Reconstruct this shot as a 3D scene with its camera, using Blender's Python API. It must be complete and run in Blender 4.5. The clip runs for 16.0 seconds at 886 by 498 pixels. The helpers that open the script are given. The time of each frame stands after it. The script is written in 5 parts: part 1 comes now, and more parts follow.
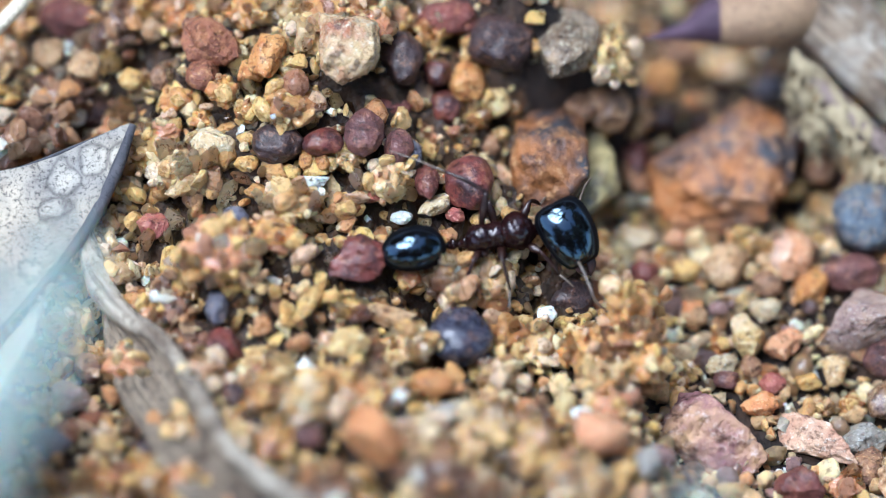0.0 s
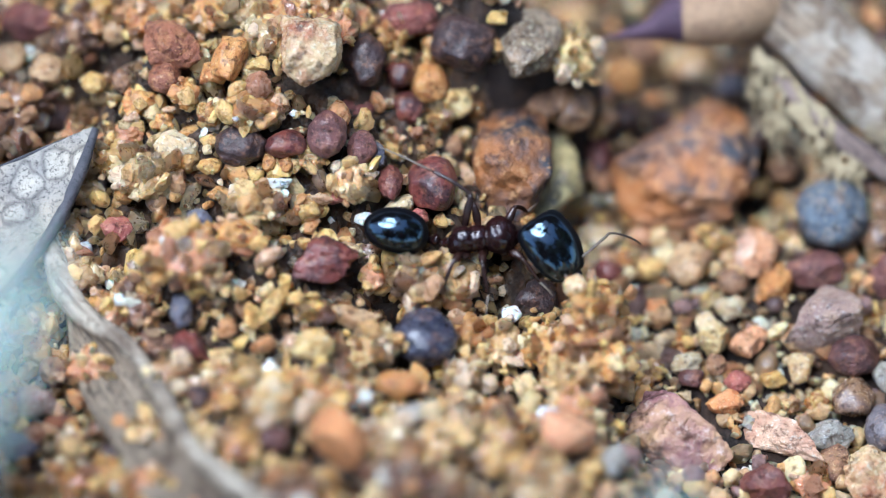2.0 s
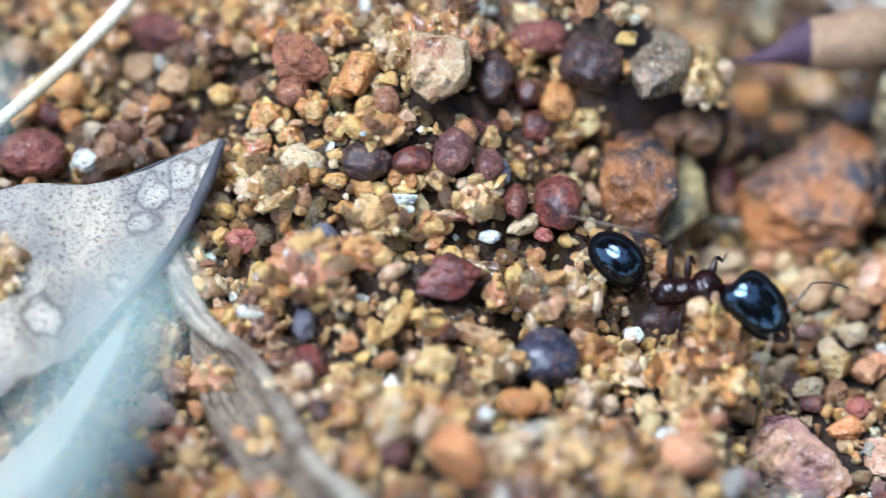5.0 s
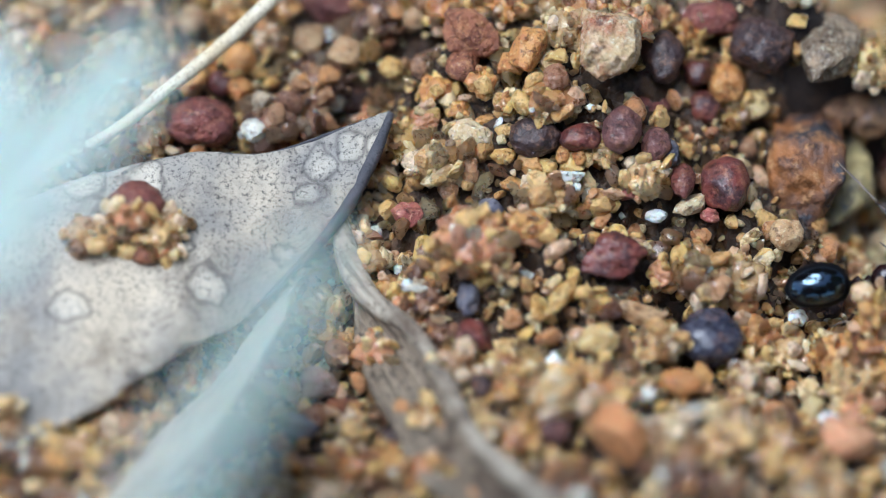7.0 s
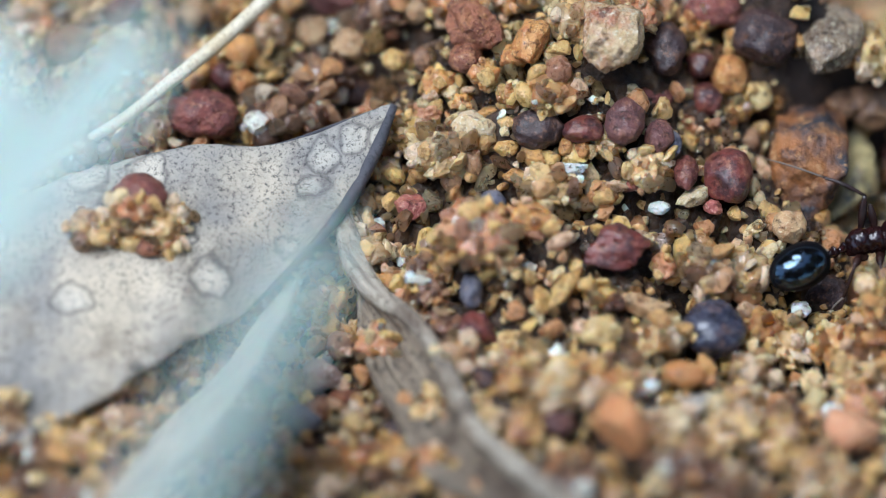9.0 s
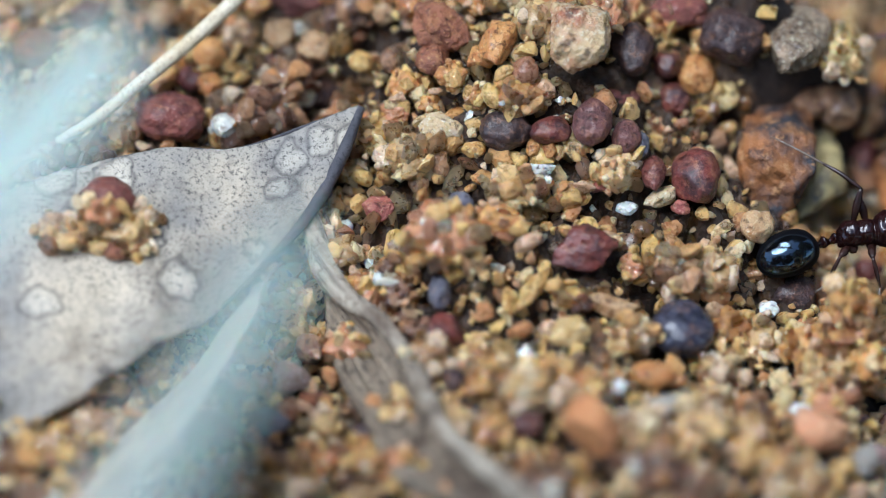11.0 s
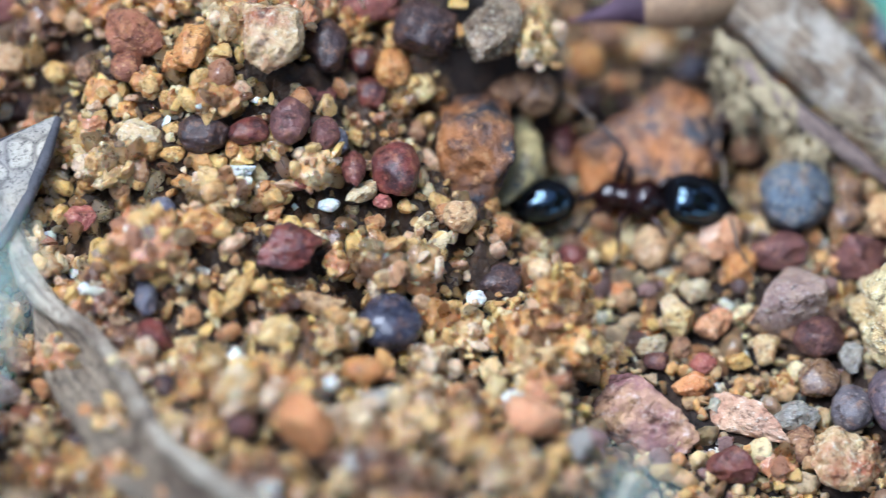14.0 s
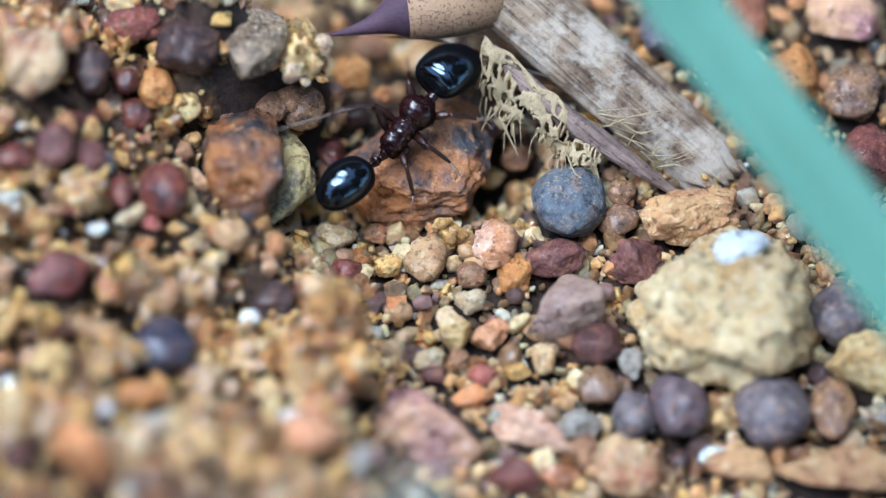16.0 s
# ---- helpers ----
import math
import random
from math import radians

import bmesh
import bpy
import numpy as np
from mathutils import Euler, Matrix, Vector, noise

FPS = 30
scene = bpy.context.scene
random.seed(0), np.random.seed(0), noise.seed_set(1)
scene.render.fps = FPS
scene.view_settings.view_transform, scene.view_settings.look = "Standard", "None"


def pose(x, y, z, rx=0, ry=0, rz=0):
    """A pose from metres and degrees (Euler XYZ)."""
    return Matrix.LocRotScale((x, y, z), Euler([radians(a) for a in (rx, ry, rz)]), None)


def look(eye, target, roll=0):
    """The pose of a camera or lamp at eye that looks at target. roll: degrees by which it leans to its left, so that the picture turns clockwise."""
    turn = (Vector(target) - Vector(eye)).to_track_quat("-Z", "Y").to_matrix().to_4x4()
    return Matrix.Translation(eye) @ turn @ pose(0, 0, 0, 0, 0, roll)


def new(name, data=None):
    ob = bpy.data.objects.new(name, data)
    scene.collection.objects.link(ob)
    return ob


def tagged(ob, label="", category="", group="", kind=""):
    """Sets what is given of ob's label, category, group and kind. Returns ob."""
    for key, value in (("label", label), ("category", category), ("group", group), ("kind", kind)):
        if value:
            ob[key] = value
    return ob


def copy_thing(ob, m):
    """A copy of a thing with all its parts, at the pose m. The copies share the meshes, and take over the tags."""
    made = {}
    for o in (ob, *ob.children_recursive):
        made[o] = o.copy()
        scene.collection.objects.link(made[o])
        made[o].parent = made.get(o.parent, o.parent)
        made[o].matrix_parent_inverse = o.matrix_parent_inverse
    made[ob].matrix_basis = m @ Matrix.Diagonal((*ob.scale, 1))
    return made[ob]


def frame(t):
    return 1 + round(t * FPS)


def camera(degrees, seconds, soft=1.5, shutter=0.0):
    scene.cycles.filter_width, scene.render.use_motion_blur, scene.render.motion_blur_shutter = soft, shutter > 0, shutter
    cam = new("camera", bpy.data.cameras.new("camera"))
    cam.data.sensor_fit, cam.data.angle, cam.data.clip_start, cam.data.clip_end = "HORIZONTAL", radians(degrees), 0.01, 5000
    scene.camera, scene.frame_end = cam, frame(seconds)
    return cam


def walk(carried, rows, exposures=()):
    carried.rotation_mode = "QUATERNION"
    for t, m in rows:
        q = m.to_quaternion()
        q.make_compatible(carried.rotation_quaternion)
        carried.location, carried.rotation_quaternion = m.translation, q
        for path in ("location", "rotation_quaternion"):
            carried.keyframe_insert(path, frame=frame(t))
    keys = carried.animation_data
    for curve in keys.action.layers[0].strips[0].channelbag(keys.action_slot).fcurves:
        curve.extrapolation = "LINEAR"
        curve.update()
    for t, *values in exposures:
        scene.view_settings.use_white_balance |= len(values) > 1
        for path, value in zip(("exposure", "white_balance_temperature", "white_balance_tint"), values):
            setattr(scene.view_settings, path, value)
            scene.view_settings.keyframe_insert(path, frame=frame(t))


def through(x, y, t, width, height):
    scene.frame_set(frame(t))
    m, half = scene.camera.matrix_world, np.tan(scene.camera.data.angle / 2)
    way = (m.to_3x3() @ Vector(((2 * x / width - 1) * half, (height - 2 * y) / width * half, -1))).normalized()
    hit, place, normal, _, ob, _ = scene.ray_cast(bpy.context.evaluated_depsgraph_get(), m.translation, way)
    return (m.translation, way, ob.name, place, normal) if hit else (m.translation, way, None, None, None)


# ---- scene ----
# A close view of bare sandy soil in open shade: an ant leaves a crumbly mound and crosses a gravelly hollow.
MM = 0.001
LENS, FOCUS = 5.02, 0.300
cam = camera(LENS, 16.0, soft=1.0, shutter=0.4)
cam.data.dof.use_dof = True
cam.data.dof.focus_distance = FOCUS
cam.data.dof.aperture_fstop = 19.0

EYE = Vector((0.0, -0.17207, 0.24575))


def view(x, y, roll, nearer=0.0):
    """A pose of the camera turned to the point (x, y) of the plane z = 0, in millimetres; nearer: how far it leans in."""
    target = Vector((x * MM, y * MM, 0))
    return look(EYE + (target - EYE).normalized() * nearer * MM, target, roll)


PATH = [
    (0, view(-1.169, -0.059, 0.22, 0.0)),
    (0.5, view(-1.306, -0.055, 0.14, 0.0)),
    (1, view(-1.099, -0.058, -0.12, 0.0)),
    (1.5, view(-0.468, -0.032, -0.07, 0.0)),
    (2, view(-0.099, -0.027, 0.00, 0.0)),
    (2.5, view(-0.076, -0.029, 0.02, 0.0)),
    (3, view(-0.037, -0.026, 0.06, 0.0)),
    (3.5, view(0.000, 0.000, 0.00, 0.0)),
    (4, view(-0.094, 0.055, 0.13, 0.0)),
    (4.5, view(-1.226, 0.123, 0.26, 0.0)),
    (5, view(-3.798, 0.578, 0.30, 0.0)),
    (5.2, view(-4.517, 0.701, 0.28, 0.0)),
    (7.3, view(-8.853, -0.684, 0.33, 0.0)),
    (7.5, view(-8.862, -0.762, 0.30, 0.0)),
    (8, view(-8.898, -0.798, 0.23, 0.0)),
    (8.5, view(-8.830, -0.798, 0.22, 0.0)),
    (9, view(-8.751, -0.787, 0.26, 0.0)),
    (11.5, view(-7.532, -0.647, 0.23, 0.0)),
    (12, view(-7.223, -0.618, 0.26, 0.0)),
    (12.5, view(-6.057, -0.615, 0.00, 0.0)),
    (13, view(-3.722, -0.666, -0.11, 0.0)),
    (13.5, view(-1.184, -0.606, -0.10, 0.0)),
    (14, view(0.960, -0.568, -0.32, 0.0)),
    (14.5, view(3.149, -0.520, -0.41, 0.0)),
    (15, view(5.234, -0.547, -0.48, 0.0)),
    (15.5, view(6.770, -0.506, -0.46, 0.6)),
    (16, view(7.685, -0.235, -0.59, 3.3)),
]
# the picture darkens while the pale leaves fill a corner of it
walk(cam, PATH, exposures=[(0, 2.12, 5480, 10), (5.0, 2.1, 5480, 10), (7.3, 1.68, 5680, 9), (12.6, 1.68, 5680, 9), (14.0, 2.02, 5480, 10), (16, 2.05, 5480, 10)])

# light: an overcast sky, with a broad soft sun behind thin cloud
world = bpy.data.worlds.new("sky")
scene.world = world
world.use_nodes = True
wn, wl = world.node_tree.nodes, world.node_tree.links
sky = wn.new("ShaderNodeTexSky")
sky.sky_type, sky.sun_disc = "NISHITA", False
sky.sun_elevation, sky.sun_rotation = radians(70), radians(-76)
sky.air_density, sky.dust_density, sky.ozone_density = 1.0, 2.0, 1.0
wl.new(sky.outputs[0], wn["Background"].inputs["Color"])
wn["Background"].inputs["Strength"].default_value = 0.08
sun = new("sun", bpy.data.lights.new("sun", "SUN"))
sun.data.energy, sun.data.angle, sun.data.color = 2.6, radians(46), (0.98, 0.99, 1.0)
sun.matrix_world = look((-0.32, 0.08, 0.94), (0, 0, 0))


# ---- materials ----
def rgb(r, g, b):
    """A colour by its usual 0 to 255 numbers."""
    return tuple((c / 255 / 12.92 if c < 10.3 else ((c / 255 + 0.055) / 1.055) ** 2.4) for c in (r, g, b)) + (1.0,)


def paler(c, k=0.22):
    """A colour with some of its strength taken out."""
    g = 0.3 * c[0] + 0.55 * c[1] + 0.15 * c[2]
    return tuple(min(0.95, (v + (g * 1.05 - v) * k) * w) for v, w in zip(c[:3], (0.88, 1.0, 1.06))) + (1.0,)


def shader(name):
    m = bpy.data.materials.new(name)
    m.use_nodes = True
    return m, m.node_tree.nodes, m.node_tree.links, m.node_tree.nodes["Principled BSDF"]


def noise_node(n, l, scale, detail=4.0, rough=0.6, coord=None):
    if coord is None:
        coord = n.new("ShaderNodeTexCoord").outputs["Object"]
    t = n.new("ShaderNodeTexNoise")
    t.inputs["Scale"].default_value, t.inputs["Detail"].default_value, t.inputs["Roughness"].default_value = scale, detail, rough
    l.new(coord, t.inputs["Vector"])
    return t.outputs["Fac"]


def ramp_node(n, l, fac, stops, sharp=False):
    r = n.new("ShaderNodeValToRGB")
    e = r.color_ramp.elements
    while len(e) < len(stops):
        e.new(0.5)
    for k, (p, c) in zip(e, stops):
        k.position, k.color = p, c
    if sharp:
        r.color_ramp.interpolation = "CONSTANT"
    l.new(fac, r.inputs[0])
    return r.outputs[0]


def mix_node(n, l, kind, fac, a, b):
    m = n.new("ShaderNodeMix")
    m.data_type, m.blend_type = "RGBA", kind
    for socket, v in ((m.inputs[0], fac), (m.inputs[6], a), (m.inputs[7], b)):
        if hasattr(v, "is_output"):
            l.new(v, socket)
        else:
            socket.default_value = v
    return m.outputs[2]


def bump_node(n, l, p, fac, strength, depth):
    b = n.new("ShaderNodeBump")
    b.inputs["Strength"].default_value, b.inputs["Distance"].default_value = strength, depth * MM
    l.new(fac, b.inputs["Height"])
    l.new(b.outputs[0], p.inputs["Normal"])


def mineral(name, base, patch, dust, rough=0.55, glass=0.0, grain=5000, cover=0.5, relief=0.09, coat=0.2):
    """Stone: a base colour, patches of another, a fine dust of a third, and a grain of relief."""
    m, n, l, p = shader(name)
    coord = n.new("ShaderNodeTexCoord").outputs["Object"]
    shift = n.new("ShaderNodeVectorMath")
    info = n.new("ShaderNodeObjectInfo")
    l.new(coord, shift.inputs[0])
    l.new(info.outputs["Random"], shift.inputs[1])
    spot = shift.outputs[0]
    large = noise_node(n, l, grain * 0.3, 5, 0.65, spot)
    fine = noise_node(n, l, grain * 1.6, 3, 0.7, spot)
    w = 0.10
    c = ramp_node(n, l, large, [(0.0, base), (cover - w, base), (cover + w, patch)])
    d = ramp_node(n, l, fine, [(0.0, (0, 0, 0, 1)), (0.56, (0, 0, 0, 1)), (0.68, (1, 1, 1, 1))])
    c = mix_node(n, l, "MIX", d, c, dust)
    pits = ramp_node(n, l, noise_node(n, l, grain * 0.9, 4, 0.7, spot), [(0.35, (0.3, 0.26, 0.24, 1)), (0.47, (1, 1, 1, 1))])
    c = mix_node(n, l, "MULTIPLY", 1.0, c, pits)
    clay = ramp_node(n, l, noise_node(n, l, grain * 0.55, 5, 0.75, spot), [(0.52, (0, 0, 0, 1)), (0.66, (0.5, 0.5, 0.5, 1))])
    c = mix_node(n, l, "MIX", clay, c, mix_node(n, l, "MIX", 0.5, dust, rgb(176, 116, 66)))
    hue = n.new("ShaderNodeHueSaturation")
    v = n.new("ShaderNodeMapRange")
    v.inputs["To Min"].default_value, v.inputs["To Max"].default_value = 0.8, 1.2
    l.new(info.outputs["Random"], v.inputs["Value"])
    l.new(v.outputs[0], hue.inputs["Value"])
    l.new(c, hue.inputs["Color"])
    l.new(hue.outputs[0], p.inputs["Base Color"])
    r = n.new("ShaderNodeMapRange")
    r.inputs["To Min"].default_value, r.inputs["To Max"].default_value = max(0.08, rough - 0.2), min(1, rough + 0.15)
    l.new(fine, r.inputs["Value"])
    l.new(r.outputs[0], p.inputs["Roughness"])
    if glass:
        p.inputs["Subsurface Weight"].default_value = glass
        p.inputs["Subsurface Radius"].default_value = (1.0, 0.55, 0.25)
        p.inputs["Subsurface Scale"].default_value = 0.12 * MM
    p.inputs["Coat Weight"].default_value = coat
    p.inputs["Coat Roughness"].default_value = 0.17
    p.inputs["Specular IOR Level"].default_value = 0.35
    relief_of = n.new("ShaderNodeMath")
    relief_of.operation = "MULTIPLY_ADD"
    l.new(large, relief_of.inputs[0])
    relief_of.inputs[1].default_value = 1.5
    l.new(fine, relief_of.inputs[2])
    bump_node(n, l, p, relief_of.outputs[0], 1.0, relief * 1.3)
    return m


def clump_material(name, base, patch, dust, gloss=0.6):
    """Cemented sand: fused glassy grains in shades of one colour, dusted with clay, crease shade painted between them.
    """
    m, n, l, p = shader(name)
    coord = n.new("ShaderNodeTexCoord").outputs["Object"]
    cells = n.new("ShaderNodeTexVoronoi")
    cells.inputs["Scale"].default_value = 2100
    l.new(coord, cells.inputs["Vector"])
    tone = n.new("ShaderNodeSeparateColor")
    l.new(cells.outputs["Color"], tone.inputs[0])
    c = ramp_node(n, l, tone.outputs[0], [(0.0, patch), (0.4, base), (0.8, base), (1.0, dust)])
    fine = noise_node(n, l, 8000, 3, 0.7, coord)
    large = noise_node(n, l, 1500, 4, 0.6, coord)
    c = mix_node(n, l, "MIX", ramp_node(n, l, large, [(0.42, (0, 0, 0, 1)), (0.62, (0.75, 0.75, 0.75, 1))]), c, patch)
    # grain borders darkened, middles lightened: crease shade put into the colour
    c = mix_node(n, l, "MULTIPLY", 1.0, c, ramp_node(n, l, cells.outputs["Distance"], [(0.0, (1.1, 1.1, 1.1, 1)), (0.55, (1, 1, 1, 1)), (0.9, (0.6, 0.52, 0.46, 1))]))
    info = n.new("ShaderNodeObjectInfo")
    hue = n.new("ShaderNodeHueSaturation")
    v = n.new("ShaderNodeMapRange")
    v.inputs["To Min"].default_value, v.inputs["To Max"].default_value = 0.75, 1.15
    l.new(info.outputs["Random"], v.inputs["Value"])
    l.new(v.outputs[0], hue.inputs["Value"])
    l.new(c, hue.inputs["Color"])
    l.new(hue.outputs[0], p.inputs["Base Color"])
    r = n.new("ShaderNodeMapRange")
    r.inputs["To Min"].default_value, r.inputs["To Max"].default_value = 0.2, 0.7
    l.new(tone.outputs[1], r.inputs["Value"])
    l.new(r.outputs[0], p.inputs["Roughness"])
    p.inputs["Subsurface Weight"].default_value = 0.7
    p.inputs["Subsurface Radius"].default_value = (1.0, 0.6, 0.35)
    p.inputs["Subsurface Scale"].default_value = 0.15 * MM
    p.inputs["Coat Weight"].default_value = gloss
    p.inputs["Coat Roughness"].default_value = 0.07
    bump_node(n, l, p, fine, 1.0, 0.16)
    return m


def grains_material(name, stops, rough=0.34, glass=0.45, pale=0.08):
    """Loose grains: each takes a colour of its own, mottled and a little see-through."""
    m, n, l, p = shader(name)
    geo = n.new("ShaderNodeNewGeometry")
    c = ramp_node(n, l, geo.outputs["Random Per Island"], [(k, paler(v, pale)) for k, v in stops], True)
    large = noise_node(n, l, 3500, 4, 0.65)
    fine = noise_node(n, l, 13000, 3, 0.7)
    v = ramp_node(n, l, large, [(0.3, (0.5, 0.42, 0.36, 1)), (0.48, (1.1, 1.1, 1.08, 1)), (0.7, (1.45, 1.45, 1.4, 1))])
    c = mix_node(n, l, "MULTIPLY", 1.0, c, v)
    d = ramp_node(n, l, fine, [(0.0, (0, 0, 0, 1)), (0.6, (0, 0, 0, 1)), (0.74, (0.5, 0.5, 0.5, 1))])
    c = mix_node(n, l, "MIX", d, c, paler(rgb(206, 150, 90), pale))
    l.new(c, p.inputs["Base Color"])
    r = n.new("ShaderNodeMapRange")
    r.inputs["To Min"].default_value, r.inputs["To Max"].default_value = rough - 0.2, rough + 0.25
    l.new(large, r.inputs["Value"])
    l.new(r.outputs[0], p.inputs["Roughness"])
    p.inputs["Subsurface Weight"].default_value = glass
    p.inputs["Subsurface Radius"].default_value = (1.0, 0.7, 0.42)
    p.inputs["Subsurface Scale"].default_value = 0.22 * MM
    # two grains in five are clear
    pick = n.new("ShaderNodeTexWhiteNoise")
    pick.noise_dimensions = "1D"
    l.new(geo.outputs["Random Per Island"], pick.inputs["W"])
    l.new(ramp_node(n, l, pick.outputs["Value"], [(0.0, (0.1, 0.1, 0.1, 1)), (0.56, (0.1, 0.1, 0.1, 1)), (0.62, (1.4 * glass, 1.4 * glass, 1.4 * glass, 1))]), p.inputs["Transmission Weight"])
    p.inputs["IOR"].default_value = 1.42
    p.inputs["Coat Weight"].default_value = 0.45
    p.inputs["Coat Roughness"].default_value = 0.06
    bump_node(n, l, p, fine, 1.0, 0.11)
    return m


# the colours of the stones: words for the label, then the paint
STONE, CLUMP = {}, {}


def colour(key, words, base, patch, dust, **more):
    STONE[key] = (words, mineral(key + "_stone", paler(rgb(*base), 0.08), paler(rgb(*patch), 0.08), paler(rgb(*dust), 0.1), **more))
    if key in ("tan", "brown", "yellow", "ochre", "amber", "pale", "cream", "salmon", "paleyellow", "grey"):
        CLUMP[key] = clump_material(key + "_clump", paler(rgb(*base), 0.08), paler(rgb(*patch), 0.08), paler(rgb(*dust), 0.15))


colour("redpurple", "dull red-purple", (136, 66, 52), (104, 50, 44), (166, 106, 84), rough=0.5)
colour("rust", "rust-brown", (158, 90, 56), (122, 66, 46), (190, 130, 80))
colour("tan", "tan", (196, 152, 104), (170, 118, 70), (214, 180, 136), glass=0.25)
colour("brown", "brown", (150, 104, 70), (116, 74, 52), (190, 146, 100), glass=0.2)
colour("yellow", "honey-yellow", (208, 162, 84), (190, 132, 58), (226, 196, 130), glass=0.3)
colour("ochre", "orange-ochre", (204, 136, 62), (182, 104, 44), (222, 174, 104), glass=0.2)
colour("orange", "bright orange", (226, 146, 80), (208, 122, 60), (234, 184, 126), glass=0.2)
colour("amber", "amber", (216, 156, 80), (194, 120, 54), (232, 200, 140), glass=0.35, rough=0.4)
colour("pale", "pale tan", (214, 172, 114), (194, 140, 80), (234, 214, 174), glass=0.4, rough=0.35)
colour("clear", "clear amber", (222, 184, 136), (206, 160, 108), (236, 214, 180), glass=0.6, rough=0.2, relief=0.02)
colour("cream", "cream", (214, 186, 144), (196, 156, 104), (230, 214, 184), glass=0.3)
colour("white", "white quartz", (236, 232, 222), (216, 206, 186), (246, 244, 238), glass=0.4, rough=0.3)
colour("paleyellow", "pale yellow", (226, 190, 124), (202, 152, 80), (238, 218, 174), glass=0.3)
colour("pinkwhite", "cream and rust-red", (206, 166, 116), (170, 92, 58), (228, 204, 166), grain=2600, cover=0.53, rough=0.3, relief=0.14, glass=0.2)
colour("salmon", "salmon-orange", (220, 152, 102), (200, 126, 78), (232, 192, 152), glass=0.2)
colour("red", "brick-red", (176, 92, 74), (150, 72, 62), (206, 140, 112), rough=0.4)
colour("maroon", "maroon", (120, 52, 42), (74, 44, 44), (140, 84, 68), rough=0.38, relief=0.03)
colour("plum", "dark plum-brown", (70, 46, 42), (48, 34, 36), (116, 82, 68), rough=0.42, relief=0.07)
colour("purple", "dusty purple", (118, 68, 60), (88, 52, 50), (156, 106, 90), rough=0.5)
colour("slate", "slate-grey", (110, 104, 112), (86, 80, 92), (156, 142, 134), rough=0.45)
colour("pebble", "dark slate-purple", (66, 62, 74), (48, 46, 58), (98, 90, 92), rough=0.3, relief=0.02, grain=3500, coat=0.6)
colour("slateball", "purple-slate", (108, 95, 94), (80, 69, 73), (156, 134, 122), rough=0.5, relief=0.05, grain=3500, coat=0.2)
colour("plumball", "dark purple-brown", (104, 84, 88), (82, 64, 70), (146, 120, 112), rough=0.42, relief=0.03)
colour("blueball", "blue-grey", (100, 106, 114), (74, 80, 90), (168, 148, 114), rough=0.6, relief=0.08, cover=0.5, coat=0.05)
colour("brownglass", "glossy brown", (150, 108, 74), (112, 84, 72), (190, 146, 100), rough=0.28, glass=0.2, relief=0.02)
colour("grey", "grey-beige", (170, 156, 140), (138, 122, 108), (204, 192, 174), glass=0.2)
colour("pinkgrey", "pinkish grey", (160, 124, 112), (182, 144, 120), (208, 186, 168), rough=0.4, glass=0.15, coat=0.06)
colour("purplerock", "purple and ochre", (150, 98, 94), (196, 146, 98), (206, 168, 148), rough=0.6, grain=1800, cover=0.54, relief=0.10, coat=0.06)
colour("salmonrock", "salmon-pink", (232, 180, 142), (204, 140, 106), (240, 214, 188), rough=0.55, grain=3400, relief=0.10, coat=0.06)
colour("orangerock", "orange-brown and slate-blotched", (166, 98, 44), (58, 56, 60), (188, 130, 76), rough=0.6, grain=1700, cover=0.51, relief=0.08, coat=0.06)
colour("ochrerock", "rough orange-ochre", (206, 152, 94), (174, 114, 70), (222, 190, 142), rough=0.55, grain=3000, relief=0.12, coat=0.06)
colour("speckle", "yellow-grey and black speckled", (214, 184, 118), (52, 58, 66), (222, 190, 122), rough=0.4, grain=4800, cover=0.54, relief=0.06)
colour("greyrock", "grey-brown glittering", (152, 124, 96), (112, 88, 68), (216, 194, 156), rough=0.3, grain=4200, relief=0.10, glass=0.15)
colour("yellowrock", "pale yellow sandstone", (224, 192, 136), (206, 160, 98), (238, 222, 186), rough=0.65, grain=3200, relief=0.20, glass=0.1, coat=0.06)
colour("whitecrust", "chalk-white", (234, 234, 232), (220, 222, 222), (244, 244, 242), rough=0.6)


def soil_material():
    m, n, l, p = shader("shaded_clay_soil")
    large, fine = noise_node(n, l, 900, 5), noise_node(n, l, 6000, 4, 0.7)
    # browns kept near black: the shade of gaps between grains is painted in
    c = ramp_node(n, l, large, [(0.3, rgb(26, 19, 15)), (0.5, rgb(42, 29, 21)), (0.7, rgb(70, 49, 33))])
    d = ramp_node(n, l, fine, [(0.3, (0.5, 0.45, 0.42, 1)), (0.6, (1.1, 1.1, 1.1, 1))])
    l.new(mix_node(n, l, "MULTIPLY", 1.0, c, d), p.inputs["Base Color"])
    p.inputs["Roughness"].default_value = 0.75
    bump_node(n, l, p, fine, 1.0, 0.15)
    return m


SOIL = soil_material()
# crust of the mound, its colour darkened to paint shade into pits and crevices
CRUSTED = clump_material("shaded_crusted_sand", paler(rgb(80, 53, 33), 0.05), paler(rgb(50, 33, 23), 0.05), paler(rgb(130, 94, 60), 0.05), 0.1)


# ---- the ground ----
def step(a, b, v):
    k = min(1.0, max(0.0, (v - a) / (b - a)))
    return k * k * (3 - 2 * k)


def bump(x, y, cx, cy, sx, sy):
    return math.exp(-0.5 * (((x - cx) / sx) ** 2 + ((y - cy) / sy) ** 2))


